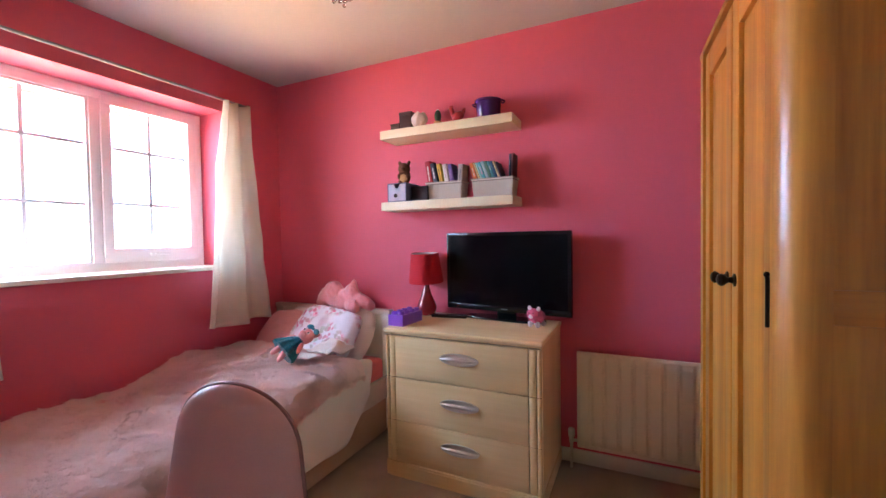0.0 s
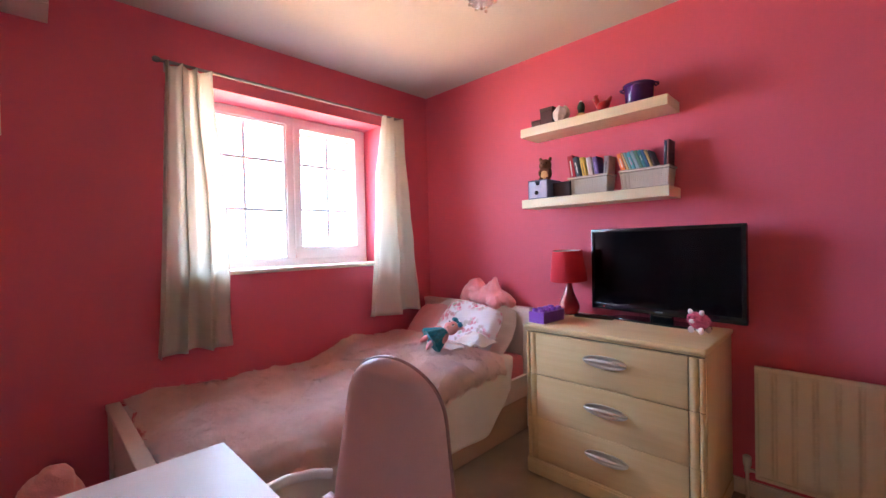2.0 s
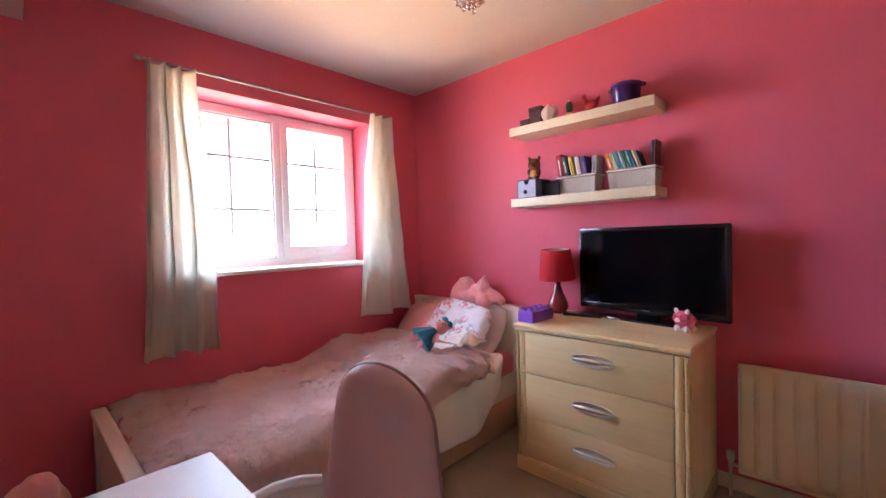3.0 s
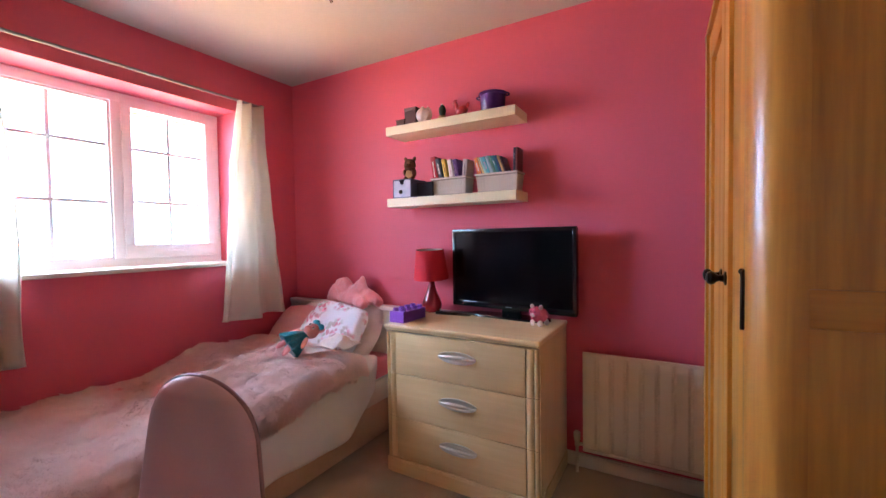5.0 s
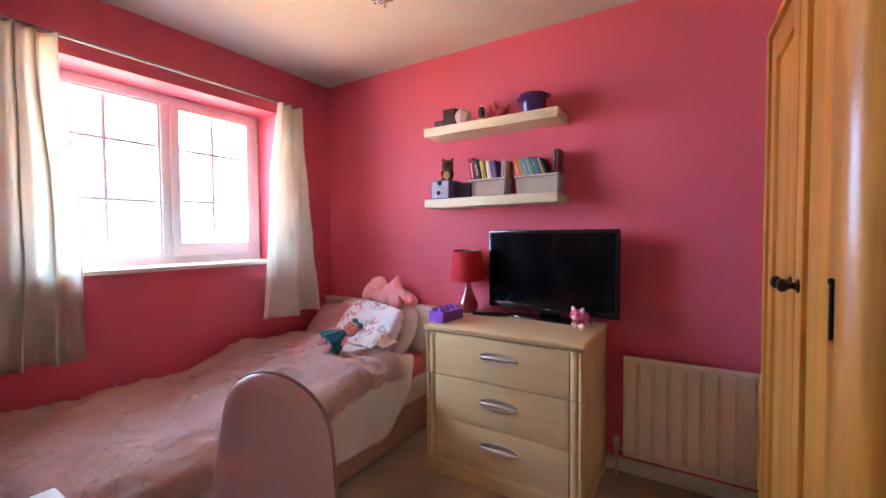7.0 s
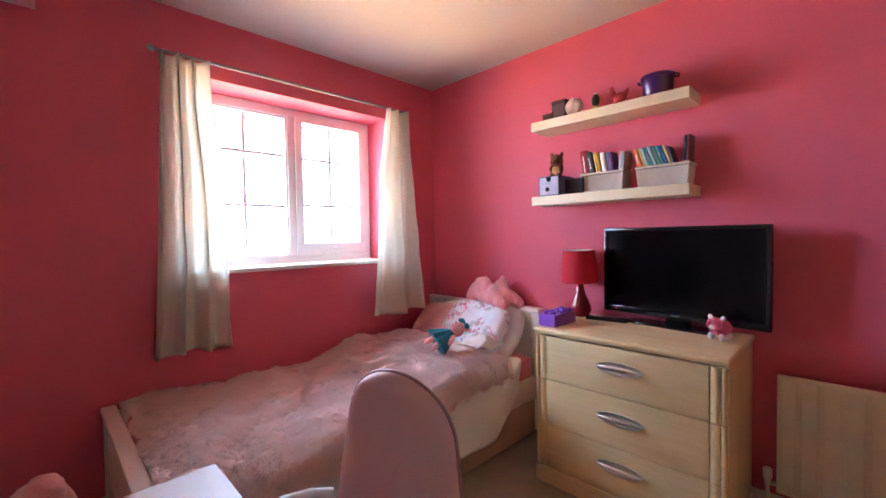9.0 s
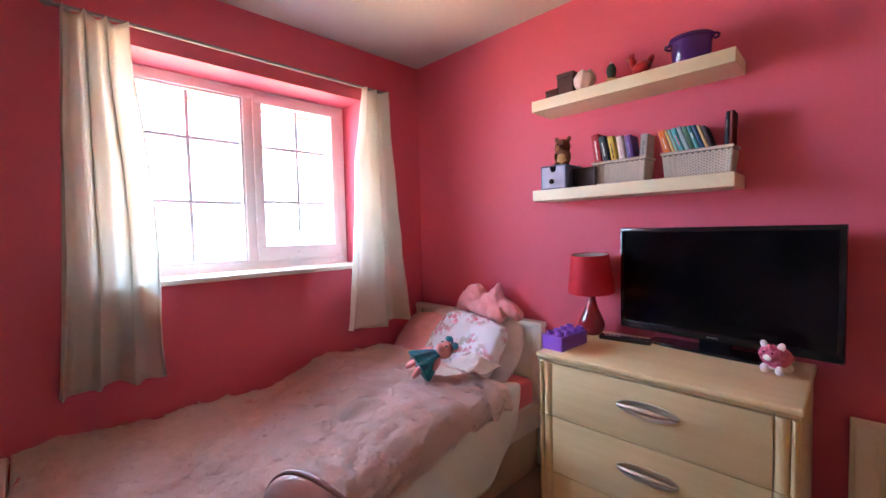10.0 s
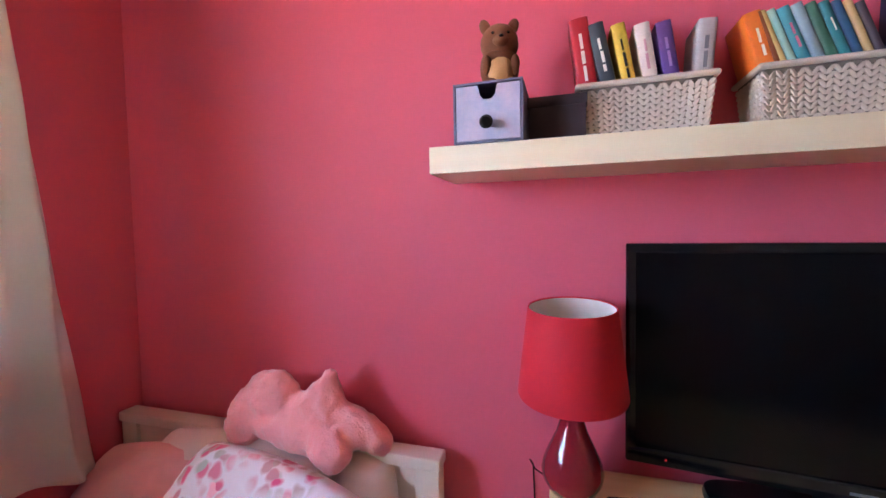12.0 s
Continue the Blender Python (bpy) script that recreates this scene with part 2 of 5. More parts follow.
def floral(name):
    """White cloth with loose clusters of pink blooms and green leaves."""
    m = material(name, rgb((232, 232, 238)), 0.85, vary=0.03, scale=7, fine=400, bump=0.2, bump_dist=0.0008)
    nt = m.node_tree
    N, L = nt.nodes, nt.links
    tc = N.new("ShaderNodeTexCoord")
    warp = N.new("ShaderNodeTexNoise")
    warp.inputs["Scale"].default_value = 16
    ad = N.new("ShaderNodeMixRGB")
    ad.blend_type = "ADD"
    ad.inputs[0].default_value = 0.045
    L.new(tc.outputs["Object"], warp.inputs[0])
    L.new(tc.outputs["Object"], ad.inputs[1])
    L.new(warp.outputs[1], ad.inputs[2])
    big = N.new("ShaderNodeTexVoronoi")
    big.inputs["Scale"].default_value = 5.6
    small = N.new("ShaderNodeTexVoronoi")
    small.inputs["Scale"].default_value = 30
    L.new(ad.outputs[0], big.inputs[0])
    L.new(ad.outputs[0], small.inputs[0])
    cl = N.new("ShaderNodeMapRange")
    cl.inputs["From Min"].default_value, cl.inputs["From Max"].default_value = 0.66, 0.52
    L.new(big.outputs["Distance"], cl.inputs[0])
    fl = N.new("ShaderNodeMapRange")
    fl.inputs["From Min"].default_value, fl.inputs["From Max"].default_value = 0.62, 0.40
    L.new(small.outputs["Distance"], fl.inputs[0])
    mul = N.new("ShaderNodeMath")
    mul.operation = "MULTIPLY"
    L.new(cl.outputs[0], mul.inputs[0])
    L.new(fl.outputs[0], mul.inputs[1])
    tone = N.new("ShaderNodeValToRGB")
    e = tone.color_ramp.elements
    e[0].color, e[1].color = (*rgb((222, 92, 140)), 1), (*rgb((244, 186, 204)), 1)
    e.new(0.90).color = (*rgb((176, 190, 178)), 1)
    sep = N.new("ShaderNodeSeparateColor")
    L.new(small.outputs["Color"], sep.inputs[0])
    L.new(sep.outputs[0], tone.inputs[0])
    mix = N.new("ShaderNodeMix")
    mix.data_type = "RGBA"
    b = N["Principled BSDF"]
    base = b.inputs["Base Color"].links[0].from_socket
    L.new(mul.outputs[0], mix.inputs[0])
    L.new(base, mix.inputs[6])
    L.new(tone.outputs[0], mix.inputs[7])
    L.new(mix.outputs[2], b.inputs["Base Color"])
    return m


M_floral = floral("rose_print_cotton")


# ------------------------------------------------------------------ building helpers
def mesh_object(name, bm, mats, smooth=32):
    me = bpy.data.meshes.new(name)
    bmesh.ops.recalc_face_normals(bm, faces=bm.faces[:])
    bm.to_mesh(me)
    bm.free()
    for m in (mats if isinstance(mats, (list, tuple)) else [mats]):
        me.materials.append(m)
    if smooth:
        me.polygons.foreach_set("use_smooth", [True] * len(me.polygons))
        me.set_sharp_from_angle(angle=radians(smooth))
    return new(name, me)


def part(name, bm, mats, parent, label="", smooth=32):
    """One mesh as a part of a thing, in the thing's own coordinates."""
    ob = mesh_object(name, bm, mats, smooth)
    ob.parent = parent
    return tagged(ob, label)


def thing(name, m, label, category, group="", kind=""):
    ob = new(name)
    ob.empty_display_size = 0.1
    ob.matrix_basis = m
    return tagged(ob, label, category, group, kind)


def box(bm, x0, x1, y0, y1, z0, z1, bev=0.002, seg=2, mat=0):
    """A box with rounded edges."""
    vs = bmesh.ops.create_cube(bm, size=1)["verts"]
    for v in vs:
        v.co = Vector((x0 + (v.co.x + 0.5) * (x1 - x0), y0 + (v.co.y + 0.5) * (y1 - y0), z0 + (v.co.z + 0.5) * (z1 - z0)))
    fs = {f for v in vs for f in v.link_faces}
    for f in fs:
        f.material_index = mat
    if bev:
        es = list({e for v in vs for e in v.link_edges})
        bmesh.ops.bevel(bm, geom=es, offset=bev, segments=seg, affect="EDGES", profile=0.6, clamp_overlap=True)
    return bm


def boxes(*rows, bev=0.002, seg=2):
    bm = bmesh.new()
    for r in rows:
        box(bm, *r[:6], bev=r[6] if len(r) > 6 else bev, seg=seg)
    return bm


def lathe(bm, prof, n=32, at=(0, 0, 0), mat=0, axis="z"):
    """Turned shape from (radius, height) pairs; radius 0 closes an end."""
    rings = []
    for r, h in prof:
        ring = []
        for i in range(1 if r < 1e-6 else n):
            a = 2 * math.pi * i / n
            p = (r * math.cos(a), r * math.sin(a), h)
            if axis == "y":
                p = (p[0], p[2], p[1])
            if axis == "x":
                p = (p[2], p[0], p[1])
            ring.append(bm.verts.new(Vector(p) + Vector(at)))
        rings.append(ring)
    for a, b in zip(rings, rings[1:]):
        for i in range(n):
            j = (i + 1) % n
            if len(a) == 1 and len(b) == 1:
                continue
            if len(a) == 1:
                f = bm.faces.new((a[0], b[i], b[j]))
            elif len(b) == 1:
                f = bm.faces.new((a[i], a[j], b[0]))
            else:
                f = bm.faces.new((a[i], a[j], b[j], b[i]))
            f.material_index = mat
    return bm


def ball(bm, c, r, mat=0, rot=(0, 0, 0), u=20, v=12):
    """An ellipsoid."""
    vs = bmesh.ops.create_uvsphere(bm, u_segments=u, v_segments=v, radius=1)["verts"]
    m = pose(*c, *rot) @ Matrix.Diagonal((*r, 1))
    for q in vs:
        q.co = m @ q.co
    for f in {f for q in vs for f in q.link_faces}:
        f.material_index = mat
    return bm


def tube(bm, pts, r, n=10, mat=0):
    """A round bar through the points."""
    rings = []
    pts = [Vector(p) for p in pts]
    for i, p in enumerate(pts):
        d = (pts[min(i + 1, len(pts) - 1)] - pts[max(i - 1, 0)]).normalized()
        up = Vector((0, 0, 1)) if abs(d.z) < 0.9 else Vector((1, 0, 0))
        a = d.cross(up).normalized()
        b = d.cross(a)
        rr = r[i] if isinstance(r, (list, tuple)) else r
        rings.append([bm.verts.new(p + rr * (math.cos(2 * math.pi * k / n) * a + math.sin(2 * math.pi * k / n) * b)) for k in range(n)])
    for a, b in zip(rings, rings[1:]):
        for k in range(n):
            bm.faces.new((a[k], a[(k + 1) % n], b[(k + 1) % n], b[k])).material_index = mat
    for ring in (rings[0], rings[-1]):
        bm.faces.new(ring).material_index = mat
    return bm


def sheet(nx, ny, fn):
    """A grid of nx by ny cells through fn(u, v)."""
    bm = bmesh.new()
    g = [[bm.verts.new(fn(i / nx, j / ny)) for i in range(nx + 1)] for j in range(ny + 1)]
    for j in range(ny):
        for i in range(nx):
            bm.faces.new((g[j][i], g[j][i + 1], g[j + 1][i + 1], g[j + 1][i]))
    return bm


def thicken(ob, t, offset=0.0):
    s = ob.modifiers.new("thickness", "SOLIDIFY")
    s.thickness, s.offset = t, offset
    return ob


def fuse(ob, voxel, rounds=3):
    """Melts joined shapes into one soft skin."""
    r = ob.modifiers.new("fuse", "REMESH")
    r.mode, r.voxel_size, r.use_smooth_shade = "VOXEL", voxel, True
    s = ob.modifiers.new("soften", "SMOOTH")
    s.iterations, s.factor = rounds, 0.5
    return ob


def fluff(ob, size, strength):
    """Uneven stuffing: lumps of a given size."""
    t = bpy.data.textures.new("lumps", "CLOUDS")
    t.noise_scale = size
    d = ob.modifiers.new("lumps", "DISPLACE")
    d.texture, d.strength, d.mid_level, d.texture_coords = t, strength, 0.5, "LOCAL"
    return ob


def fbm(x, y, z=0.0, s=1.0, o=3):
    return sum(noise.noise(Vector((x, y, z)) * s * 2 ** k) / 2 ** k for k in range(o))


def smooth01(a, b, x):
    t = min(1, max(0, (x - a) / (b - a)))
    return t * t * (3 - 2 * t)


# ------------------------------------------------------------------ the room
WX, NY, CZ = -2.470, 2.320, 2.385          # window wall, shelf wall, ceiling
EX, SY = 0.84, -0.95                        # wall behind the wardrobe, wall behind the walker
OY0, OY1, OZ0, OZ1 = 0.605, 1.850, 1.045, 2.075   # window opening


def structure(name, bm, mat, label, smooth=32):
    return tagged(mesh_object(name, bm, mat, smooth), label, "", "", "structure")


structure("floor", boxes((WX - 0.3, EX + 0.15, SY - 0.15, NY + 0.15, -0.12, 0.0), bev=0), M_carpet, "beige short-pile carpet across the bedroom floor")
structure("ceiling", boxes((WX - 0.3, EX + 0.15, SY - 0.15, NY + 0.15, CZ, CZ + 0.12), bev=0), M_ceil, "off-white stippled bedroom ceiling")
structure("wall_north", boxes((WX - 0.3, EX + 0.15, NY, NY + 0.15, 0.0, CZ), bev=0), M_wall, "raspberry pink painted wall with floating shelves")
structure("wall_west", boxes((WX - 0.3, WX, SY, OY0, 0, CZ), (WX - 0.3, WX, OY1, NY, 0, CZ),
                             (WX - 0.3, WX, OY0, OY1, 0, OZ0 - 0.0), (WX - 0.3, WX, OY0, OY1, OZ1, CZ), bev=0), M_wall,
          "raspberry pink painted wall round a deep window reveal")
# Unseen walls, coloured pale so they bounce neutral fill into the room.
structure("wall_east", boxes((EX, EX + 0.15, SY, NY, 0, CZ), bev=0), M_pale, "unseen wall behind the wardrobe, made pale to bounce fill light")
structure("wall_south", boxes((WX - 0.3, EX + 0.15, SY - 0.15, SY, 0, CZ), bev=0), M_pale, "unseen wall at the back of the room, made pale to bounce fill light")


def skirting(name, x0, x1, y0, y1, face):
    bm = boxes((x0, x1, y0, y1, 0.0, 0.062, 0.002))
    if face == "y":
        box(bm, x0, x1, y0 + 0.004, y1, 0.060, 0.070, 0.003)
    else:
        box(bm, x0 if face == "x" else x0 + 0.004, x1 - 0.004 if face == "x" else x1, y0, y1, 0.060, 0.070, 0.003)
    return structure(name, bm, M_gloss, "cream gloss-painted skirting board")


skirting("baseboard_north", WX + 0.016, EX, NY - 0.016, NY, "y")
skirting("baseboard_west", WX, WX + 0.016, SY, NY, "x")
skirting("baseboard_east", EX - 0.016, EX, SY, NY - 0.016, "e")

# window: white frame, a fixed light and an opening casement, slim glazing bars
win = thing("window_1", pose(WX - 0.245, 0, 0), "white plastic double casement window with slim glazing bars", "window", kind="structure")
FY0, FY1, FZ0, FZ1 = OY0 + 0.004, OY1 - 0.004, 1.068, OZ1 - 0.004
part("frame", boxes((-0.035, 0.035, FY0, FY1, FZ0, FZ0 + 0.050, 0.004), (-0.035, 0.035, FY0, FY1, FZ1 - 0.052, FZ1, 0.004),
                    (-0.035, 0.034, FY0, FY0 + 0.080, FZ0 + 0.048, FZ1 - 0.050, 0.004), (-0.035, 0.034, FY1 - 0.045, FY1, FZ0 + 0.048, FZ1 - 0.050, 0.004),
                    (-0.035, 0.034, 1.222, 1.272, FZ0 + 0.048, FZ1 - 0.050, 0.004)), M_upvc, win)


def light(name, y0, y1, z0, z1, rim, bars_z, bar_y, label, low=0.0):
    holder = part(name, boxes((-0.028, 0.044 if rim > 0.03 else 0.026, y0 - rim, y1 + rim, z0 - max(rim, low), z0, 0.003), (-0.028, 0.044 if rim > 0.03 else 0.026, y0 - rim, y1 + rim, z1, z1 + rim, 0.003),
                              (-0.028, 0.043 if rim > 0.03 else 0.025, y0 - rim, y0, z0 - 0.002, z1 + 0.002, 0.003),
                              (-0.028, 0.043 if rim > 0.03 else 0.025, y1, y1 + rim, z0 - 0.002, z1 + 0.002, 0.003)), M_upvc, win, label)
    pane = part("pane", boxes((-0.004, 0.004, y0, y1, z0, z1), bev=0), M_glass, holder, "clear glass", 0)
    pane.visible_shadow = False
    for z in bars_z:
        part("glazing_bar", boxes((-0.010, 0.010, y0 + 0.001, y1 - 0.001, z - 0.0095, z + 0.0095, 0.003)), M_upvc, holder)
    part("glazing_bar", boxes((-0.0085, 0.0085, bar_y - 0.0095, bar_y + 0.0095, z0 + 0.001, z1 - 0.001, 0.002)), M_upvc, holder)
    return holder


light("fixed_light", 0.700, 1.208, 1.128, 2.005, 0.014, (1.440, 1.768), 0.958, "")
cas = light("casement", 1.320, 1.752, 1.196, 1.998, 0.048, (1.452, 1.764), 1.536, "", 0.080)
hb = boxes((0.044, 0.056, 1.500, 1.560, 1.150, 1.164, 0.003))
box(hb, 0.056, 0.068, 1.520, 1.606, 1.153, 1.163, 0.004)
part("window_handle", hb, M_upvc, cas, "white cockspur handle")
sb = boxes((WX - 0.206, WX, OY0 + 0.001, OY1 - 0.001, OZ0 + 0.001, OZ0 + 0.026, 0.006))
box(sb, WX + 0.0005, WX + 0.032, OY0 - 0.03, OY1 + 0.03, OZ0 + 0.0015, OZ0 + 0.0255, 0.006)
structure("window_sill", sb, M_gloss, "white painted window board with rounded nose")

# outside: eaves above the window, hedge and far pale sky
structure("eaves", boxes((-3.20, WX - 0.305, -1.5, 4.0, 2.115, 2.16), (-3.24, -3.20, -1.5, 4.0, 2.105, 2.34), bev=0.004), M_render, "stained boarded eaves above the window outside")
def hazy_sky():
    """White haze above, warm sunlit ground and brick far below the horizon."""
    m = glow("bright_hazy_sky", (0.93, 0.97, 1.0), SKY_GLOW)
    N, L = m.node_tree.nodes, m.node_tree.links
    tc = N.new("ShaderNodeTexCoord")
    sp = N.new("ShaderNodeSeparateXYZ")
    nz = N.new("ShaderNodeTexNoise")
    nz.inputs["Scale"].default_value, nz.inputs["Detail"].default_value = 0.9, 4
    L.new(tc.outputs["Object"], nz.inputs[0])
    L.new(tc.outputs["Object"], sp.inputs[0])
    ad = N.new("ShaderNodeMath")
    ad.operation = "MULTIPLY_ADD"
    ad.inputs[1].default_value = 0.9
    L.new(nz.outputs[0], ad.inputs[0])
    L.new(sp.outputs[2], ad.inputs[2])
    r = N.new("ShaderNodeValToRGB")
    mr = N.new("ShaderNodeMapRange")
    mr.inputs["From Min"].default_value, mr.inputs["From Max"].default_value = 0.6, 2.0
    L.new(ad.outputs[0], mr.inputs[0])
    L.new(mr.outputs[0], r.inputs[0])
    e = r.color_ramp.elements
    e[0].color, e[1].color = (1.00, 0.54, 0.27, 1), (0.62, 0.82, 1.16, 1)
    e.new(0.5).color = (0.80, 0.74, 0.66, 1)
    L.new(r.outputs[0], N["Principled BSDF"].inputs["Emission Color"])
    return m


structure("backdrop", sheet(1, 1, lambda u, v: (-7.5, -7 + 17 * u, -3 + 11 * v)), hazy_sky(), "bright white hazy sky outside the window", 0)
structure("ground", boxes((-7.6, WX - 0.32, -7, 10, -3.1, -3.0), bev=0), M_leafy, "grass outside below the window", 0)

# ------------------------------------------------------------------ curtains and pole
def curtain(y0t, y1t, y0b, y1b, z1, z0, seed, folds, bulge, off=0.0):
    """A short gathered curtain with soft pleats that open towards the hem."""
    def fn(u, v):
        z = z0 + (z1 - z0) * v
        a, b = y0b + (y0t - y0b) * v ** 0.8, y1b + (y1t - y1b) * v ** 0.8
        w = 1 - 0.35 * v
        ph = 2 * math.pi * folds * u + 0.9 * fbm(u * 2, v * 1.4, seed, 1.6)
        x = (0.020 + 0.022 * w) * math.sin(ph) + 0.010 * math.sin(2.3 * ph + seed) * w + 0.02 * fbm(u * 3, v * 2, seed + 4)
        y = a + (b - a) * u + 0.014 * math.cos(ph) * w + bulge * math.sin(math.pi * min(1, v * 1.15)) * (1 if bulge < 0 else 1) * (u if bulge > 0 else 1 - u)
        if v < 0.001:
            z += 0.010 * math.sin(ph * 0.5 + seed)
        return (WX + 0.085 + off * (1 - v) + x, y, z)
    return sheet(90, 60, fn)


ct = curtain(0.480, 0.690, 0.405, 0.760, 2.120, 0.672, 3.0, 3.4, 0.03)
c1 = mesh_object("curtain", ct, M_curtain, 60)
thicken(c1, 0.0025)
tagged(c1, "short ivory cotton curtain drawn back beside the window", "curtain", "curtains at the window")
ct = curtain(1.790, 1.985, 1.592, 2.110, 2.120, 0.702, 8.0, 2.6, -0.02, 0.06)
c2 = mesh_object("curtain", ct, M_curtain, 60)
thicken(c2, 0.0025)
tagged(c2, "short ivory cotton curtain hanging near the corner", "curtain", "curtains at the window")

pl = thing("curtain_pole", pose(WX + 0.075, 1.23, 2.128), "slim grey metal curtain pole above the window", "curtain pole")
part("pole", tube(bmesh.new(), [(0, -0.765, 0), (0, 0.750, 0)], 0.008, 14), M_pole, pl)
for s in (-0.765, 0.750):
    fb = bmesh.new()
    ball(fb, (0, s + (0.012 if s > 0 else -0.012), 0), (0.015, 0.018, 0.015))
    part("finial", fb, M_pole, pl)
for s in (-0.72, 0.72):
    bk = boxes((-0.075, -0.069, s - 0.014, s + 0.014, -0.03, 0.03, 0.002), (-0.07, -0.004, s - 0.004, s + 0.004, -0.006, 0.004, 0.001))
    part("bracket", bk, M_pole, pl)


# ------------------------------------------------------------------ ceiling pendant
pend = thing("pendant_light", pose(-0.96, 1.20, CZ - 0.0), "small crystal-drop pendant light under the ceiling", "ceiling light")
part("ceiling_rose", lathe(bmesh.new(), [(0, 0), (0.055, -0.001), (0.05, -0.022), (0.012, -0.032), (0, -0.032)], 28), M_gloss, pend)
part("chain", tube(bmesh.new(), [(0, 0, -0.03), (0, 0, -0.225)], 0.0035, 8), M_silver, pend)
part("ring", lathe(bmesh.new(), [(0.003, -0.208), (0.062, -0.220), (0.065, -0.228), (0.060, -0.232), (0.003, -0.222), (0.003, -0.208)], 32), M_silver, pend)


def crystals():
    bm = bmesh.new()
    rnd = random.Random(2)
    for r, n, z, ln in ((0.060, 20, -0.228, 0.062), (0.042, 14, -0.226, 0.085), (0.022, 8, -0.224, 0.104)):
        for i in range(n):
            a = 2 * math.pi * i / n
            zz, l = z, ln * rnd.uniform(0.92, 1.06)
            while l > 0.015:
                bmesh.ops.create_icosphere(bm, subdivisions=1, radius=0.0072, matrix=Matrix.Translation((r * math.cos(a), r * math.sin(a), zz - 0.009)))
                zz -= 0.0155
                l -= 0.0155
    return bm


tagged(part("crystal_drops", crystals(), M_crystal, pend, "clear crystal beads", 0), kind="stuff")


# ------------------------------------------------------------------ wardrobe
WRX, WRY0, WRY1, WRZ = 0.217, 0.955, 1.790, 1.850
ward = thing("wardrobe", pose(WRX, WRY0, 0, 0, 0, 2.0), "golden oak two-door wardrobe with rounded corner posts", "wardrobe")
WD, WW = 0.560, WRY1 - WRY0


def rounded_post(y, flip):
    """Corner post with a generously rounded outer arris."""
    bm = bmesh.new()
    R, W, D = (0.024 if flip else 0.062), 0.066, 0.072
    prof = [(0.0, W), (D, W), (D, 0.0)]
    for k in range(9):
        a = math.pi / 2 * k / 8
        prof.append((R - R * math.sin(a), R - R * math.cos(a)))
    lo = [bm.verts.new((px, (y - py) if flip else (y + py), 0.07)) for px, py in prof]
    hi = [bm.verts.new((v.co.x, v.co.y, WRZ)) for v in lo]
    n = len(lo)
    for i in range(n):
        bm.faces.new((lo[i], lo[(i + 1) % n], hi[(i + 1) % n], hi[i]))
    bm.faces.new(lo)
    bm.faces.new(hi)
    return bm


part("corner_post", rounded_post(0.0, False), M_oak, ward)
part("corner_post", rounded_post(WW, True), M_oak, ward)
for y0, y1 in ((0.004, 0.024), (WW - 0.024, WW - 0.004)):
    side = part("side_panel", boxes((0.072, WD - 0.05, y0 + 0.006, y1 - 0.006, 0.10, WRZ - 0.03, 0.001)), M_oak, ward)
    part("side_rail", boxes((0.0725, WD - 0.05, y0, y1, 1.062, 1.124, 0.003)), M_oakx, side)
    part("side_rail", boxes((0.0725, WD - 0.05, y0, y1, 0.075, 0.17, 0.003)), M_oakx, side)
    part("side_rail", boxes((0.0725, WD - 0.05, y0, y1, WRZ - 0.09, WRZ - 0.002, 0.003)), M_oakx, side)
    part("side_stile", boxes((WD - 0.055, WD, y0 - 0.001, y1 + 0.001, 0.072, WRZ - 0.001, 0.003)), M_oak, side)
part("back_panel", boxes((WD - 0.012, WD - 0.002, 0.026, WW - 0.026, 0.08, WRZ, 0.001)), M_oak, ward)
part("plinth", boxes((0.012, WD, 0.008, WW - 0.008, 0.0, 0.074, 0.004)), M_oaky, ward)
part("top_board", boxes((0.0, WD, 0.0, WW, WRZ, WRZ + 0.022, 0.004)), M_oaky, ward)


def ward_door(y0, y1, hinge_near):
    """Frame-and-panel door with a recessed fielded panel."""
    z0, z1, t = 0.085, WRZ - 0.012, 0.028
    door = part("door", boxes((0.020, 0.026, y0 + 0.05, y1 - 0.05, z0 + 0.06, z1 - 0.06, 0.001)), M_oak, ward)
    part("stile", boxes((0.007, t, y0, y0 + 0.062, z0, z1, 0.005)), M_oak, door)
    part("stile", boxes((0.007, t, y1 - 0.062, y1, z0, z1, 0.005)), M_oak, door)
    part("rail", boxes((0.008, t, y0 + 0.0615, y1 - 0.0615, z0, z0 + 0.085, 0.004)), M_oaky, door)
    part("rail", boxes((0.008, t, y0 + 0.0615, y1 - 0.0615, z1 - 0.085, z1, 0.004)), M_oaky, door)
    part("fielded_panel", boxes((0.014, 0.021, y0 + 0.082, y1 - 0.082, z0 + 0.105, z1 - 0.105, 0.005)), M_oak, door)
    return door


mid = 1.357 - WRY0
near_door = ward_door(0.072, mid - 0.003, True)
far_door = ward_door(mid + 0.003, WW - 0.072, False)
kn = lathe(bmesh.new(), [(0, 0.002), (0.017, 0.001), (0.017, -0.003), (0.009, -0.006), (0.007, -0.014), (0.010, -0.019), (0.0155, -0.025), (0.017, -0.031), (0.013, -0.038), (0.006, -0.041), (0, -0.0415)], 24, at=(0.007, 1.398 - WRY0, 1.104), axis="x")
part("knob", kn, M_iron, far_door, "dark bronze turned knob")
kn2 = lathe(bmesh.new(), [(0, 0.002), (0.017, 0.001), (0.017, -0.003), (0.009, -0.006), (0.007, -0.014), (0.010, -0.019), (0.0155, -0.025), (0.017, -0.031), (0.013, -0.038), (0.006, -0.041), (0, -0.0415)], 24, at=(0.007, 1.318 - WRY0, 1.104), axis="x")
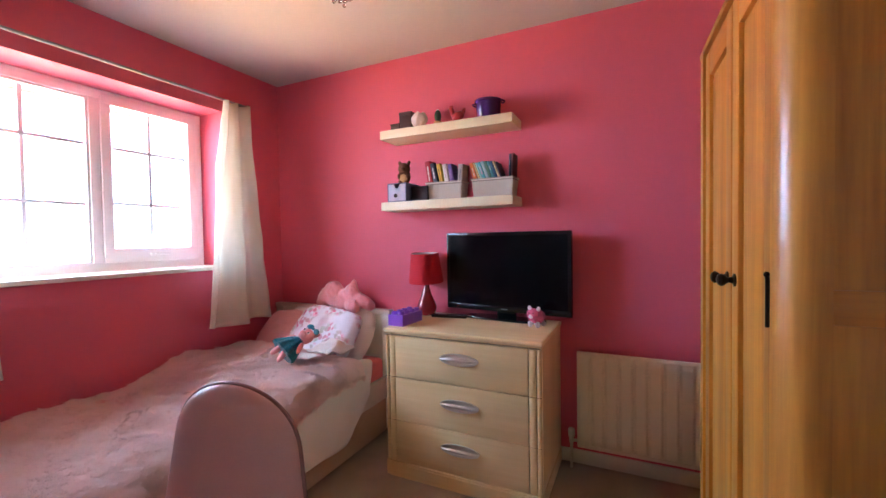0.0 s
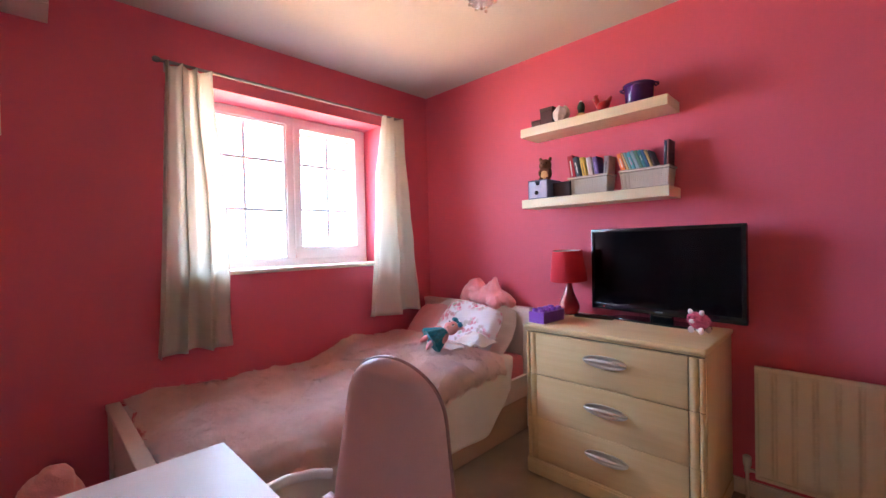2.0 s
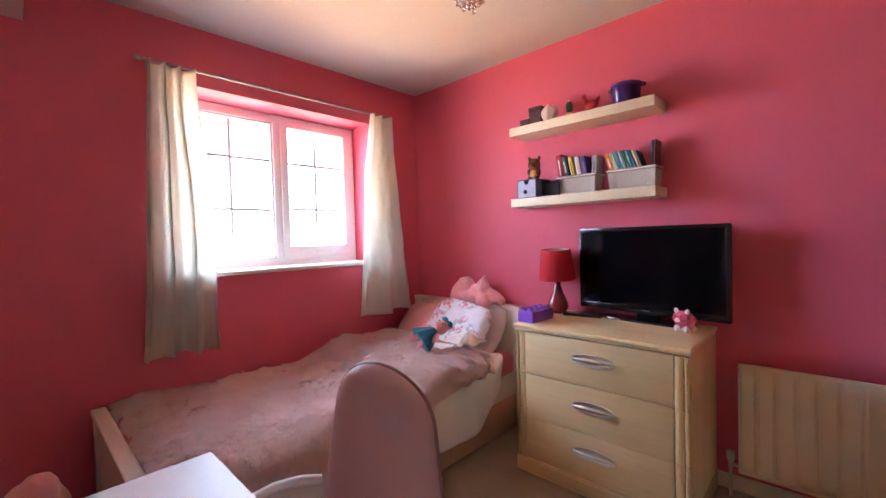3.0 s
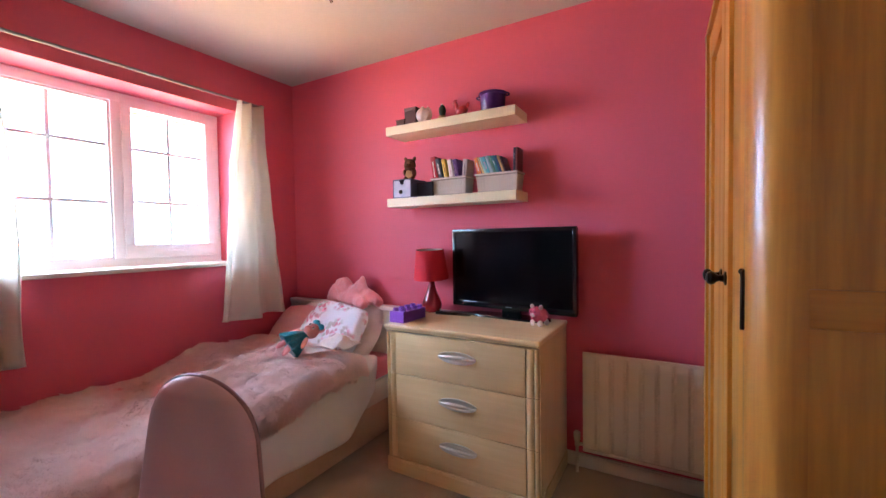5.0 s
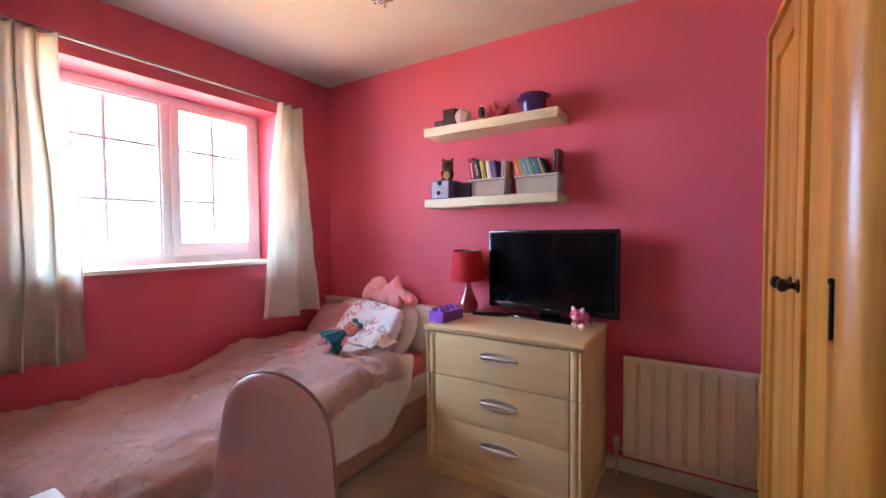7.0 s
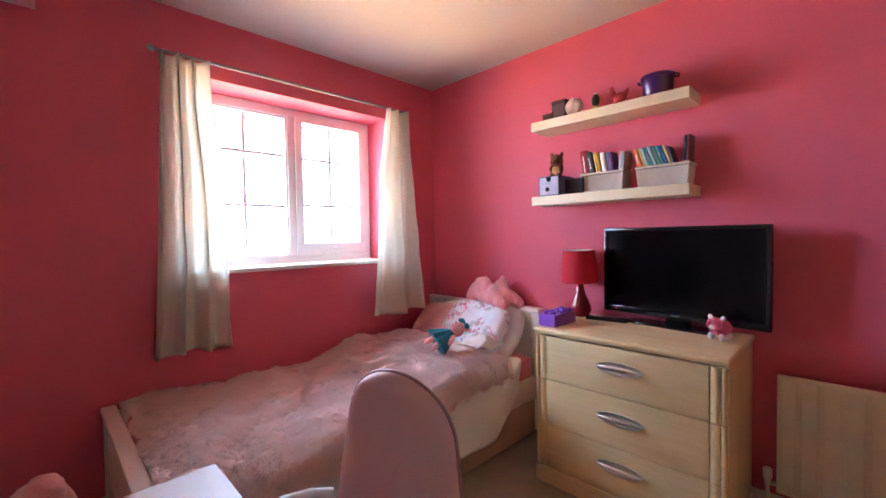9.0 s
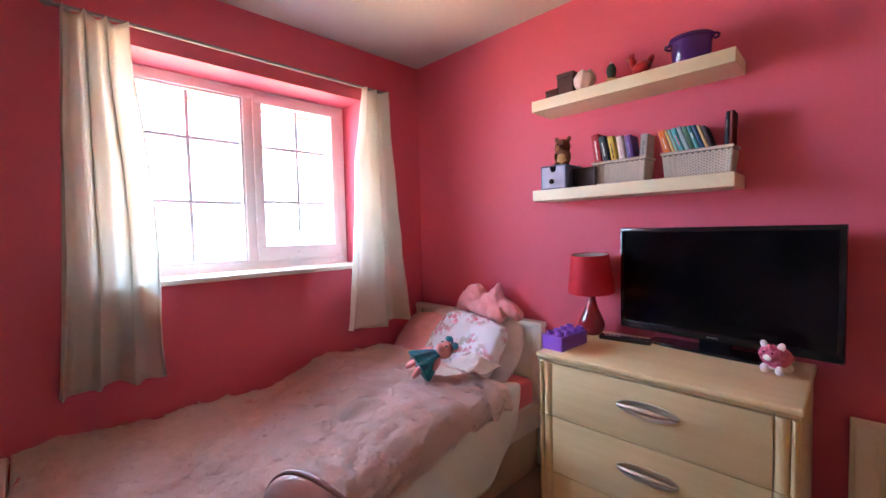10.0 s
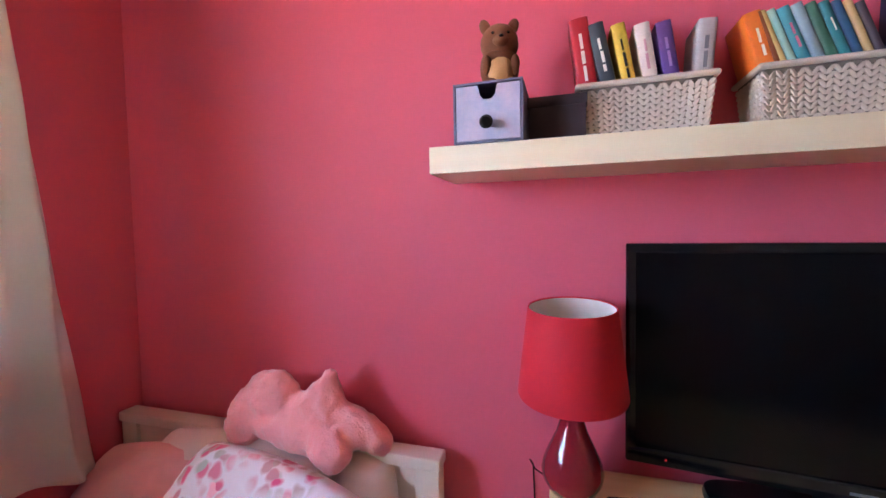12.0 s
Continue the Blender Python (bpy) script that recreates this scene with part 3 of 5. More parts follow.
part("knob", kn2, M_iron, near_door, "dark bronze turned knob")
hg = boxes((-0.001, 0.010, 0.067, 0.078, 1.042, 1.138, 0.001))
tube(hg, [(-0.003, 0.071, 1.040), (-0.003, 0.071, 1.140)], 0.0036, 10)
ball(hg, (-0.004, 0.071, 1.144), (0.0055, 0.0055, 0.006), u=10, v=8)
part("hinge", hg, M_iron, near_door, "dark iron finial hinge")


# ------------------------------------------------------------------ chest of drawers
CX0, CX1, CY0, CY1, CH = -1.203, -0.399, 1.806, 2.298, 0.768
chest = thing("chest_of_drawers", pose(CX0, CY0, 0), "pale maple-effect chest of three drawers with oval metal handles", "chest of drawers")
CW, CD = CX1 - CX0, CY1 - CY0
part("side_panel", boxes((0.0, 0.018, 0.03, CD, 0.06, CH - 0.024, 0.001)), M_maplez, chest)
part("side_panel", boxes((CW - 0.018, CW, 0.03, CD, 0.06, CH - 0.024, 0.001)), M_maplez, chest)
part("back_panel", boxes((0.018, CW - 0.018, CD - 0.008, CD - 0.002, 0.06, CH - 0.024, 0.001)), M_maple, chest)


def top_slab():
    """Top board with a half-round moulded front and side edge."""
    bm = boxes((-0.008, CW + 0.008, -0.008, CD, CH - 0.022, CH, 0.009), seg=4)
    box(bm, -0.001, CW + 0.001, -0.001, CD, CH - 0.031, CH - 0.0215, 0.003)
    return bm


part("top_board", top_slab(), M_maple, chest)


def end_strip(x0, x1, z0, z1):
    """Upright moulded strip with a softly rounded face."""
    bm = bmesh.new()
    prof = [(x0, 0.022)]
    for k in range(13):
        u = k / 12
        prof.append((x0 + (x1 - x0) * u, 0.007 - 0.008 * math.sin(math.pi * u) ** 0.6))
    prof.append((x1, 0.022))
    lo = [bm.verts.new((px, py, z0)) for px, py in prof]
    hi = [bm.verts.new((px, py, z1)) for px, py in prof]
    n = len(lo)
    for i in range(n):
        bm.faces.new((lo[i], lo[(i + 1) % n], hi[(i + 1) % n], hi[i]))
    bm.faces.new(lo)
    bm.faces.new(hi)
    return bm


pb = boxes((-0.004, CW + 0.004, -0.002, CD, 0.0, 0.076, 0.006), (0.02, CW - 0.02, -0.006, 0.0, 0.0, 0.066, 0.004), seg=3)
part("plinth", pb, M_maple, chest)


def oval_handle(bm, cx, cz, w=0.100, h=0.029):
    """Shallow lens-shaped dish with a bowed grip across it."""
    n = 40
    rim, inn = [], []
    for i in range(n):
        a = 2 * math.pi * i / n
        c, s = math.cos(a), math.sin(a)
        rim.append((cx + w * c, cz + h * s))
        inn.append((cx + 0.93 * w * c, cz + 0.78 * h * s))
    R0 = [bm.verts.new((x, 0.001, z)) for x, z in rim]
    R1 = [bm.verts.new((x, -0.005, z)) for x, z in rim]
    R2 = [bm.verts.new((x, -0.004, z)) for x, z in inn]
    R3 = [bm.verts.new((cx + (x - cx) * 0.9, 0.0, cz + (z - cz) * 0.8)) for x, z in inn]
    for A, B in ((R0, R1), (R1, R2), (R2, R3)):
        for i in range(n):
            j = (i + 1) % n
            bm.faces.new((A[i], A[j], B[j], B[i]))
    bm.faces.new(R3)
    pts = [(cx + w * 0.97 * u, -0.003 - 0.024 * (1 - u * u) ** 0.7, cz + 0.008 * (1 - u * u)) for u in [k / 12 - 1 for k in range(25)]]
    tube(bm, pts, [0.0035 + 0.0055 * (1 - (k / 12 - 1) ** 2) for k in range(25)], 12)
    return bm


for z0, z1, hz in ((0.519, 0.730, 0.643), (0.2935, 0.5155, 0.420), (0.080, 0.2915, 0.204)):
    dr = part("drawer", boxes((0.0585, CW - 0.0585, 0.001, 0.022, z0, z1, 0.0025)), M_maple, chest)
    for x0, x1 in ((0.001, 0.020), (0.0215, 0.0565), (CW - 0.0565, CW - 0.0215), (CW - 0.020, CW - 0.001)):
        part("end_strip", end_strip(x0, x1, z0, z1), M_maplez, dr)
    part("handle", oval_handle(bmesh.new(), -0.790 - CX0, hz), M_silver, dr, "satin nickel oval bow handle")
# Dark block filling the chest; its colour stands in for shade between drawers.
part("gap_shade_block", boxes((0.02, CW - 0.02, 0.024, CD - 0.01, 0.08, CH - 0.034, 0.0)), M_dark_gap, chest)


# ------------------------------------------------------------------ television
tv = thing("television", pose(-0.690, 2.244, CH, 0, 0, -6.8), "black flat-screen television standing on the chest of drawers", "television")
TW, TH0, TH1 = 0.3725, 0.038, 0.488
part("back_shell", boxes((-TW + 0.004, TW - 0.004, 0.006, 0.036, TH0 + 0.003, TH1 - 0.003, 0.010), (-0.24, 0.24, 0.034, 0.062, TH0 + 0.05, TH1 - 0.11, 0.014), seg=3), M_black, tv)
part("bezel", boxes((-TW, TW, -0.012, 0.010, TH1 - 0.020, TH1, 0.004), (-TW, TW, -0.012, 0.010, TH0, TH0 + 0.034, 0.005),
                    (-TW, -TW + 0.020, -0.0118, 0.010, TH0 + 0.002, TH1 - 0.002, 0.004), (TW - 0.020, TW, -0.0118, 0.010, TH0 + 0.002, TH1 - 0.002, 0.004)), M_black, tv)
part("screen", boxes((-TW + 0.018, TW - 0.018, -0.007, 0.006, TH0 + 0.030, TH1 - 0.018, 0.0)), M_screen, tv, "switched-off dark screen", 0)
part("maker_mark", boxes((-0.019, 0.019, -0.0128, -0.0115, TH0 + 0.014, TH0 + 0.019, 0.0)), M_grey, tv)
part("standby_light", boxes((-0.300, -0.297, -0.0132, -0.0118, TH0 + 0.014, TH0 + 0.017, 0.0)), M_led, tv, "tiny red standby light", 0)
part("stand_neck", boxes((-0.055, 0.055, 0.010, 0.034, 0.006, TH0 + 0.02, 0.004)), M_black, tv)


def stand_base():
    bm = bmesh.new()
    vs = [bm.verts.new((0.235 * math.copysign(abs(math.cos(a)) ** 0.5, math.cos(a)), 0.0 + 0.062 * math.copysign(abs(math.sin(a)) ** 0.6, math.sin(a)) - 0.012, 0.0)) for a in [2 * math.pi * i / 48 for i in range(48)]]
    f = bm.faces.new(vs)
    up = bmesh.ops.extrude_face_region(bm, geom=[f])["geom"]
    for v in (g for g in up if isinstance(g, bmesh.types.BMVert)):
        v.co.z += 0.010
        v.co.x *= 0.985
        v.co.y *= 0.95
    return bm


part("stand_base", stand_base(), M_black, tv)

# remote control
rem = thing("remote_control", pose(-1.000, 2.170, CH, 0, 0, 8), "black television remote control lying on the chest", "remote control")
part("body", boxes((-0.105, 0.105, -0.022, 0.022, 0.0, 0.019, 0.006), seg=3), M_black, rem)
for i in range(9):
    for j in range(3):
        part("button", lathe(bmesh.new(), [(0.0036, 0.0185), (0.0036, 0.0205), (0, 0.0208)], 10, at=(-0.078 + 0.017 * i, -0.011 + 0.011 * j, 0)), M_grey if i < 4 else M_slate, rem)

# ------------------------------------------------------------------ table lamp
lamp = thing("table_lamp", pose(-1.167, 2.208, CH), "table lamp with red fabric shade and maroon glazed base", "lamp")
part("base", lathe(bmesh.new(), [(0, 0.0), (0.040, 0.0), (0.046, 0.004), (0.057, 0.024), (0.060, 0.042), (0.056, 0.062), (0.044, 0.090), (0.030, 0.120), (0.021, 0.150), (0.017, 0.175), (0.017, 0.182), (0, 0.182)], 40), M_ceramic, lamp, "maroon glazed teardrop base")
part("lamp_holder", lathe(bmesh.new(), [(0, 0.18), (0.013, 0.18), (0.014, 0.225), (0.017, 0.228), (0.017, 0.236), (0, 0.236)], 20), M_bulb, lamp)
part("bulb", lathe(bmesh.new(), [(0, 0.234), (0.013, 0.236), (0.014, 0.25), (0.024, 0.28), (0.027, 0.30), (0.022, 0.322), (0.01, 0.335), (0, 0.337)], 24), M_bulb, lamp)
SH0, SH1, SR0, SR1 = 0.196, 0.372, 0.103, 0.082
shade = part("shade", lathe(bmesh.new(), [(SR0, SH0), (SR0 + 0.0012, SH0 + 0.004), (SR1 + 0.0012, SH1 - 0.004), (SR1, SH1), (SR1 - 0.0016, SH1 - 0.001), (SR1 - 0.0012, SH1 - 0.004)], 56), M_shade, lamp, "red fabric drum shade")
part("lining", lathe(bmesh.new(), [(SR0, SH0), (SR0 - 0.002, SH0 + 0.003), (SR1 - 0.0022, SH1 - 0.003)], 56), M_shade_in, shade, "cream inner lining")
sp = bmesh.new()
for k in range(3):
    a = 2 * math.pi * k / 3 + 0.4
    tube(sp, [(0.014 * math.cos(a), 0.014 * math.sin(a), 0.232), ((SR1 - 0.003) * math.cos(a), (SR1 - 0.003) * math.sin(a), SH1 - 0.02)], 0.0014, 6)
part("shade_carrier", sp, M_silver, shade)
shade.matrix_basis = Matrix.Translation((0, -0.004, SH0)) @ Matrix.Rotation(radians(4), 4, "X") @ Matrix.Translation((0, 0, -SH0))
cord = tube(bmesh.new(), [(-0.050, 0.02, 0.006), (-0.075, 0.045, 0.004), (-0.09, 0.08, 0.004), (-0.085, 0.108, -0.02), (-0.08, 0.110, -0.2)], 0.0017, 8)
part("cord", cord, M_black, lamp)

# ------------------------------------------------------------------ toys on the chest
brick = thing("toy_block", pose(-1.161, 1.947, CH, 0, 0, -3) @ Matrix.Scale(0.93, 4), "large purple plastic building block with eight studs", "toy")
bb = boxes((-0.050, 0.050, -0.105, 0.105, 0.0, 0.062, 0.003), seg=3)
part("body", bb, M_purple, brick)
for i in range(2):
    for j in range(4):
        part("stud", lathe(bmesh.new(), [(0.0165, 0.061), (0.0165, 0.077), (0.0150, 0.079), (0.0105, 0.079), (0.0095, 0.0775), (0.0095, 0.066), (0, 0.066)], 24, at=(-0.025 + 0.05 * i, -0.0785 + 0.0523 * j, 0)), M_purple, brick)


def pig():
    bm = bmesh.new()
    ball(bm, (0, 0, 0.050), (0.040, 0.042, 0.034), 0)
    ball(bm, (0, -0.032, 0.066), (0.032, 0.026, 0.028), 0)
    ball(bm, (0, -0.058, 0.060), (0.013, 0.008, 0.010), 1)
    for s in (-1, 1):
        ball(bm, (s * 0.024, -0.026, 0.094), (0.011, 0.007, 0.015), 1, (0, s * 25, 0), 12, 8)
        ball(bm, (s * 0.012, -0.055, 0.076), (0.0035, 0.0035, 0.0035), 2, u=10, v=6)
        for y in (-0.028, 0.026):
            ball(bm, (s * 0.022, y, 0.016), (0.013, 0.013, 0.016), 1, u=12, v=8)
    ball(bm, (0, 0.043, 0.056), (0.006, 0.008, 0.006), 1, u=10, v=6)
    rnd = random.Random(9)
    for k in range(260):
        d = Vector((rnd.gauss(0, 1), rnd.gauss(0, 1), rnd.gauss(0, 1))).normalized()
        if d.z < -0.4:
            continue
        c = Vector((0.040 * d.x, 0.042 * d.y, 0.050 + 0.034 * d.z)) if k % 2 else Vector((0.032 * d.x, -0.032 + 0.026 * d.y, 0.066 + 0.028 * d.z))
        bmesh.ops.create_icosphere(bm, subdivisions=1, radius=rnd.uniform(0.004, 0.0065), matrix=Matrix.Translation(c))
    return bm


ob = mesh_object("toy_pig", pig(), [M_rosepink, M_offwhite, M_black], 60)
ob.matrix_basis = pose(-0.482, 2.105, CH, 0, 0, -18)
tagged(ob, "small fluffy pink toy pig standing on the chest", "toy")


# ------------------------------------------------------------------ radiator
RX0, RX1, RY0, RZ0, RZ1 = -0.305, 0.560, 2.238, 0.118, 0.622
rad = thing("radiator", pose(RX0, RY0, RZ0), "cream enamelled fluted panel radiator on the wall", "radiator")
RW, RH = RX1 - RX0, RZ1 - RZ0


def fluted(u, v):
    x = RW * u
    k = (x / RW * 13) % 1
    edge = smooth01(0.03, 0.07, v) * smooth01(0.97, 0.93, v) * smooth01(0, 0.02, u) * smooth01(1, 0.98, u)
    return (x, 0.010 - 0.010 * edge * smooth01(0.03, 0.17, 0.5 - abs(k - 0.5)) , RH * v)


fr = part("front_panel", sheet(13 * 20, 30, fluted), M_radiator, rad, "", 60)
part("rim", boxes((-0.001, RW + 0.001, 0.006, 0.022, -0.001, 0.016, 0.004), (-0.001, RW + 0.001, 0.006, 0.022, RH - 0.016, RH + 0.001, 0.004),
                  (-0.002, 0.014, 0.0062, 0.022, 0.0, RH, 0.004), (RW - 0.014, RW + 0.002, 0.0062, 0.022, 0.0, RH, 0.004)), M_radiator, rad)
part("back_panel", boxes((0.0, RW, 0.012, 0.020, 0.0, RH, 0.002)), M_radiator, rad)
for x in (0.14, RW - 0.14):
    part("wall_bracket", boxes((x, x + 0.03, 0.018, 0.0815, 0.03, RH - 0.05, 0.001)), M_radiator, rad)
vb = tube(bmesh.new(), [(-0.030, 0.014, 0.030), (0.0, 0.014, 0.030)], 0.008, 12)
lathe(vb, [(0, -0.118), (0.0075, -0.118), (0.0075, 0.015), (0.012, 0.018), (0.012, 0.048), (0.016, 0.050), (0.017, 0.085), (0.012, 0.092), (0, 0.092)], 18, at=(-0.032, 0.014, 0))
part("valve", vb, M_copper, rad, "white capped valve on a painted pipe")

# ------------------------------------------------------------------ floating shelves
def shelf(z, label):
    ob = thing("floating_shelf", pose(-1.017, 2.224, z), label, "shelf", "floating shelves on the pink wall")
    part("slab", boxes((-0.4085, 0.4085, -0.0935, 0.095, 0.0, 0.050, 0.002), seg=3), M_shelf, ob)
    part("front_edging", boxes((-0.41, 0.41, -0.0955, -0.0930, -0.0003, 0.0503, 0.0008)), M_shelf, ob)
    for sx in (-1, 1):
        part("end_cap", boxes((min(sx * 0.408, sx * 0.410), max(sx * 0.408, sx * 0.410), -0.0925, 0.095, -0.0002, 0.0502, 0.0006)), M_shelf, ob)
    return ob


SU, SL = 1.828, 1.398
shelf(SU, "pale floating wall shelf holding small ornaments")
shelf(SL, "pale floating wall shelf holding baskets of books")
SU, SL = SU + 0.050, SL + 0.050


def ornament(name, bm, mats, m, label, category="ornament", smooth=40):
    ob = mesh_object(name, bm, mats, smooth)
    ob.matrix_basis = m
    return tagged(ob, label, category)


ornament("wooden_box", boxes((-0.040, 0.040, -0.035, 0.035, 0, 0.078, 0.003), (-0.042, 0.042, -0.037, 0.037, 0.078, 0.098, 0.003)), M_choc, pose(-1.258, 2.178, SU), "dark brown lidded wooden box on the shelf", "box")
ornament("trinket_box", boxes((-0.030, 0.030, -0.028, 0.028, 0, 0.026, 0.003), (-0.032, 0.032, -0.03, 0.03, 0.026, 0.036, 0.003)), M_choc, pose(-1.325, 2.165, SU), "low dark brown trinket box on the shelf", "box")


def shell():
    bm = bmesh.new()
    def fn(u, v):
        a, t = 2 * math.pi * u, v
        r = (0.042 * math.sin(math.pi * (0.08 + 0.86 * t)) ** 0.6) * (1 + 0.09 * math.sin(7 * a) + 0.06 * math.sin(3 * a + 5 * t))
        return Vector((1.15 * r * math.cos(a) + 0.012 * (t - 0.5), 0.8 * r * math.sin(a), 0.001 + 0.088 * t + 0.008 * math.sin(2 * a) * t))
    bm.free()
    return sheet(36, 18, fn)


ornament("seashell", shell(), M_shellm, pose(-1.178, 2.172, SU), "pinkish white ridged seashell on the shelf", "shell", 70)
cb = lathe(bmesh.new(), [(0, 0), (0.020, 0), (0.023, 0.02), (0.0, 0.022)], 20)
ball(cb, (0, 0, 0.052), (0.020, 0.020, 0.034), 1)
ball(cb, (0.0, 0, 0.086), (0.008, 0.008, 0.006), 2, u=10, v=8)
ornament("potted_cactus", cb, [M_tan, M_green, M_offwhite], pose(-1.056, 2.172, SU), "tiny dark green cactus in a clay pot", "plant")


def hen():
    bm = bmesh.new()
    ball(bm, (0.012, 0, 0.042), (0.046, 0.028, 0.032), 0, (0, -14, 0))
    ball(bm, (-0.030, 0, 0.074), (0.018, 0.015, 0.030), 0, (0, -12, 0))
    ball(bm, (-0.038, 0, 0.100), (0.015, 0.012, 0.013), 0)
    ball(bm, (-0.054, 0, 0.098), (0.008, 0.004, 0.004), 1, u=10, v=6)
    for k in range(3):
        ball(bm, (-0.046 + 0.009 * k, 0, 0.114 + 0.002 * (k == 1)), (0.006, 0.004, 0.008), 0, u=10, v=6)
    ball(bm, (0.050, 0, 0.066), (0.014, 0.010, 0.030), 0, (0, 30, 0))
    lathe(bm, [(0, 0), (0.022, 0), (0.018, 0.012), (0, 0.014)], 18, mat=1)
    return bm


ornament("hen_figurine", hen(), [M_red, M_tan], pose(-0.942, 2.175, SU) @ Matrix.Scale(0.82, 4), "red glazed hen figurine on the shelf", "figurine")
pot = thing("pot", pose(-0.764, 2.215, SU) @ Matrix.Scale(0.92, 4), "indigo enamel pot with two side handles", "pot")
part("body", lathe(bmesh.new(), [(0, 0), (0.066, 0), (0.070, 0.006), (0.076, 0.098), (0.082, 0.104), (0.083, 0.114), (0.078, 0.116), (0.074, 0.106), (0.068, 0.012), (0, 0.010)], 44), M_indigo, pot)
for s in (-1, 1):
    part("handle", tube(bmesh.new(), [(s * 0.078, -0.026, 0.098), (s * 0.094, -0.022, 0.100), (s * 0.100, 0, 0.101), (s * 0.094, 0.022, 0.100), (s * 0.078, 0.026, 0.098)], 0.005, 10), M_indigo, pot)

# lower shelf: drawer box, dark box, toy, two baskets with books
mb = thing("mini_drawer_box", pose(-1.312, 2.200, SL), "blue-grey printed card drawer box with a round knob", "box")
part("case", boxes((-0.064, 0.064, -0.078, 0.085, 0.0, 0.004, 0.001), (-0.064, 0.064, -0.078, 0.085, 0.106, 0.110, 0.001), (-0.064, -0.060, -0.078, 0.085, 0.003, 0.107, 0.001),
                   (0.060, 0.064, -0.078, 0.085, 0.003, 0.107, 0.001), (-0.062, 0.062, 0.080, 0.085, 0.003, 0.107, 0.001)), M_boxedge, mb)
fb = bmesh.new()
pr = [(-0.0585, 0.0055), (0.0585, 0.0055), (0.0585, 0.1035), (0.018, 0.1035), (0.014, 0.085), (0.007, 0.078), (-0.007, 0.078), (-0.014, 0.085), (-0.018, 0.1035), (-0.0585, 0.1035)]
lo = [fb.verts.new((x, -0.077, z)) for x, z in pr]
hi = [fb.verts.new((x, -0.070, z)) for x, z in pr]
for i in range(len(pr)):
    fb.faces.new((lo[i], lo[(i + 1) % len(pr)], hi[(i + 1) % len(pr)], hi[i]))
fb.faces.new(lo)
fb.faces.new(hi)
drw = part("drawer_front", fb, M_boxblue, mb, "printed front with a finger notch")
part("knob", lathe(bmesh.new(), [(0.004, -0.076), (0.004, -0.083), (0.0115, -0.087), (0.0125, -0.092), (0.008, -0.096), (0, -0.0965)], 18, at=(0.0, 0, 0.034), axis="y"), M_iron, drw)
ornament("keepsake_box", boxes((-0.052, 0.052, -0.05, 0.07, 0, 0.078, 0.002), (-0.054, 0.054, -0.052, 0.072, 0.070, 0.090, 0.002)), M_slate, pose(-1.192, 2.235, SL), "dark slate card keepsake box on the shelf", "box")


def critter():
    bm = bmesh.new()
    ball(bm, (0, 0.0, 0.050), (0.034, 0.029, 0.054), 0)
    ball(bm, (0, -0.002, 0.100), (0.033, 0.028, 0.042), 0)
    ball(bm, (0, -0.028, 0.095), (0.014, 0.012, 0.012), 0, u=12, v=8)
    ball(bm, (0, -0.039, 0.099), (0.004, 0.004, 0.003), 2, u=8, v=6)
    ball(bm, (0, -0.016, 0.040), (0.023, 0.016, 0.034), 1)
    for s in (-1, 1):
        ball(bm, (s * 0.024, 0.002, 0.138), (0.010, 0.007, 0.018), 0, (0, s * 14, 0), 12, 8)
        ball(bm, (s * 0.013, -0.026, 0.112), (0.003, 0.003, 0.003), 2, u=8, v=6)
        ball(bm, (s * 0.024, -0.022, 0.048), (0.008, 0.010, 0.020), 0, (20, 0, 0), 12, 8)
        ball(bm, (s * 0.018, -0.022, 0.010), (0.013, 0.018, 0.010), 0, u=12, v=8)
    return bm


ornament("toy_mouse", critter(), [M_brown, M_tan, M_black], pose(-1.300, 2.195, SL + 0.110, 0, 0, 14) @ Matrix.Diagonal((1.12, 1.1, 0.91, 1)), "brown felt toy animal sitting on the drawer box", "toy", 60)


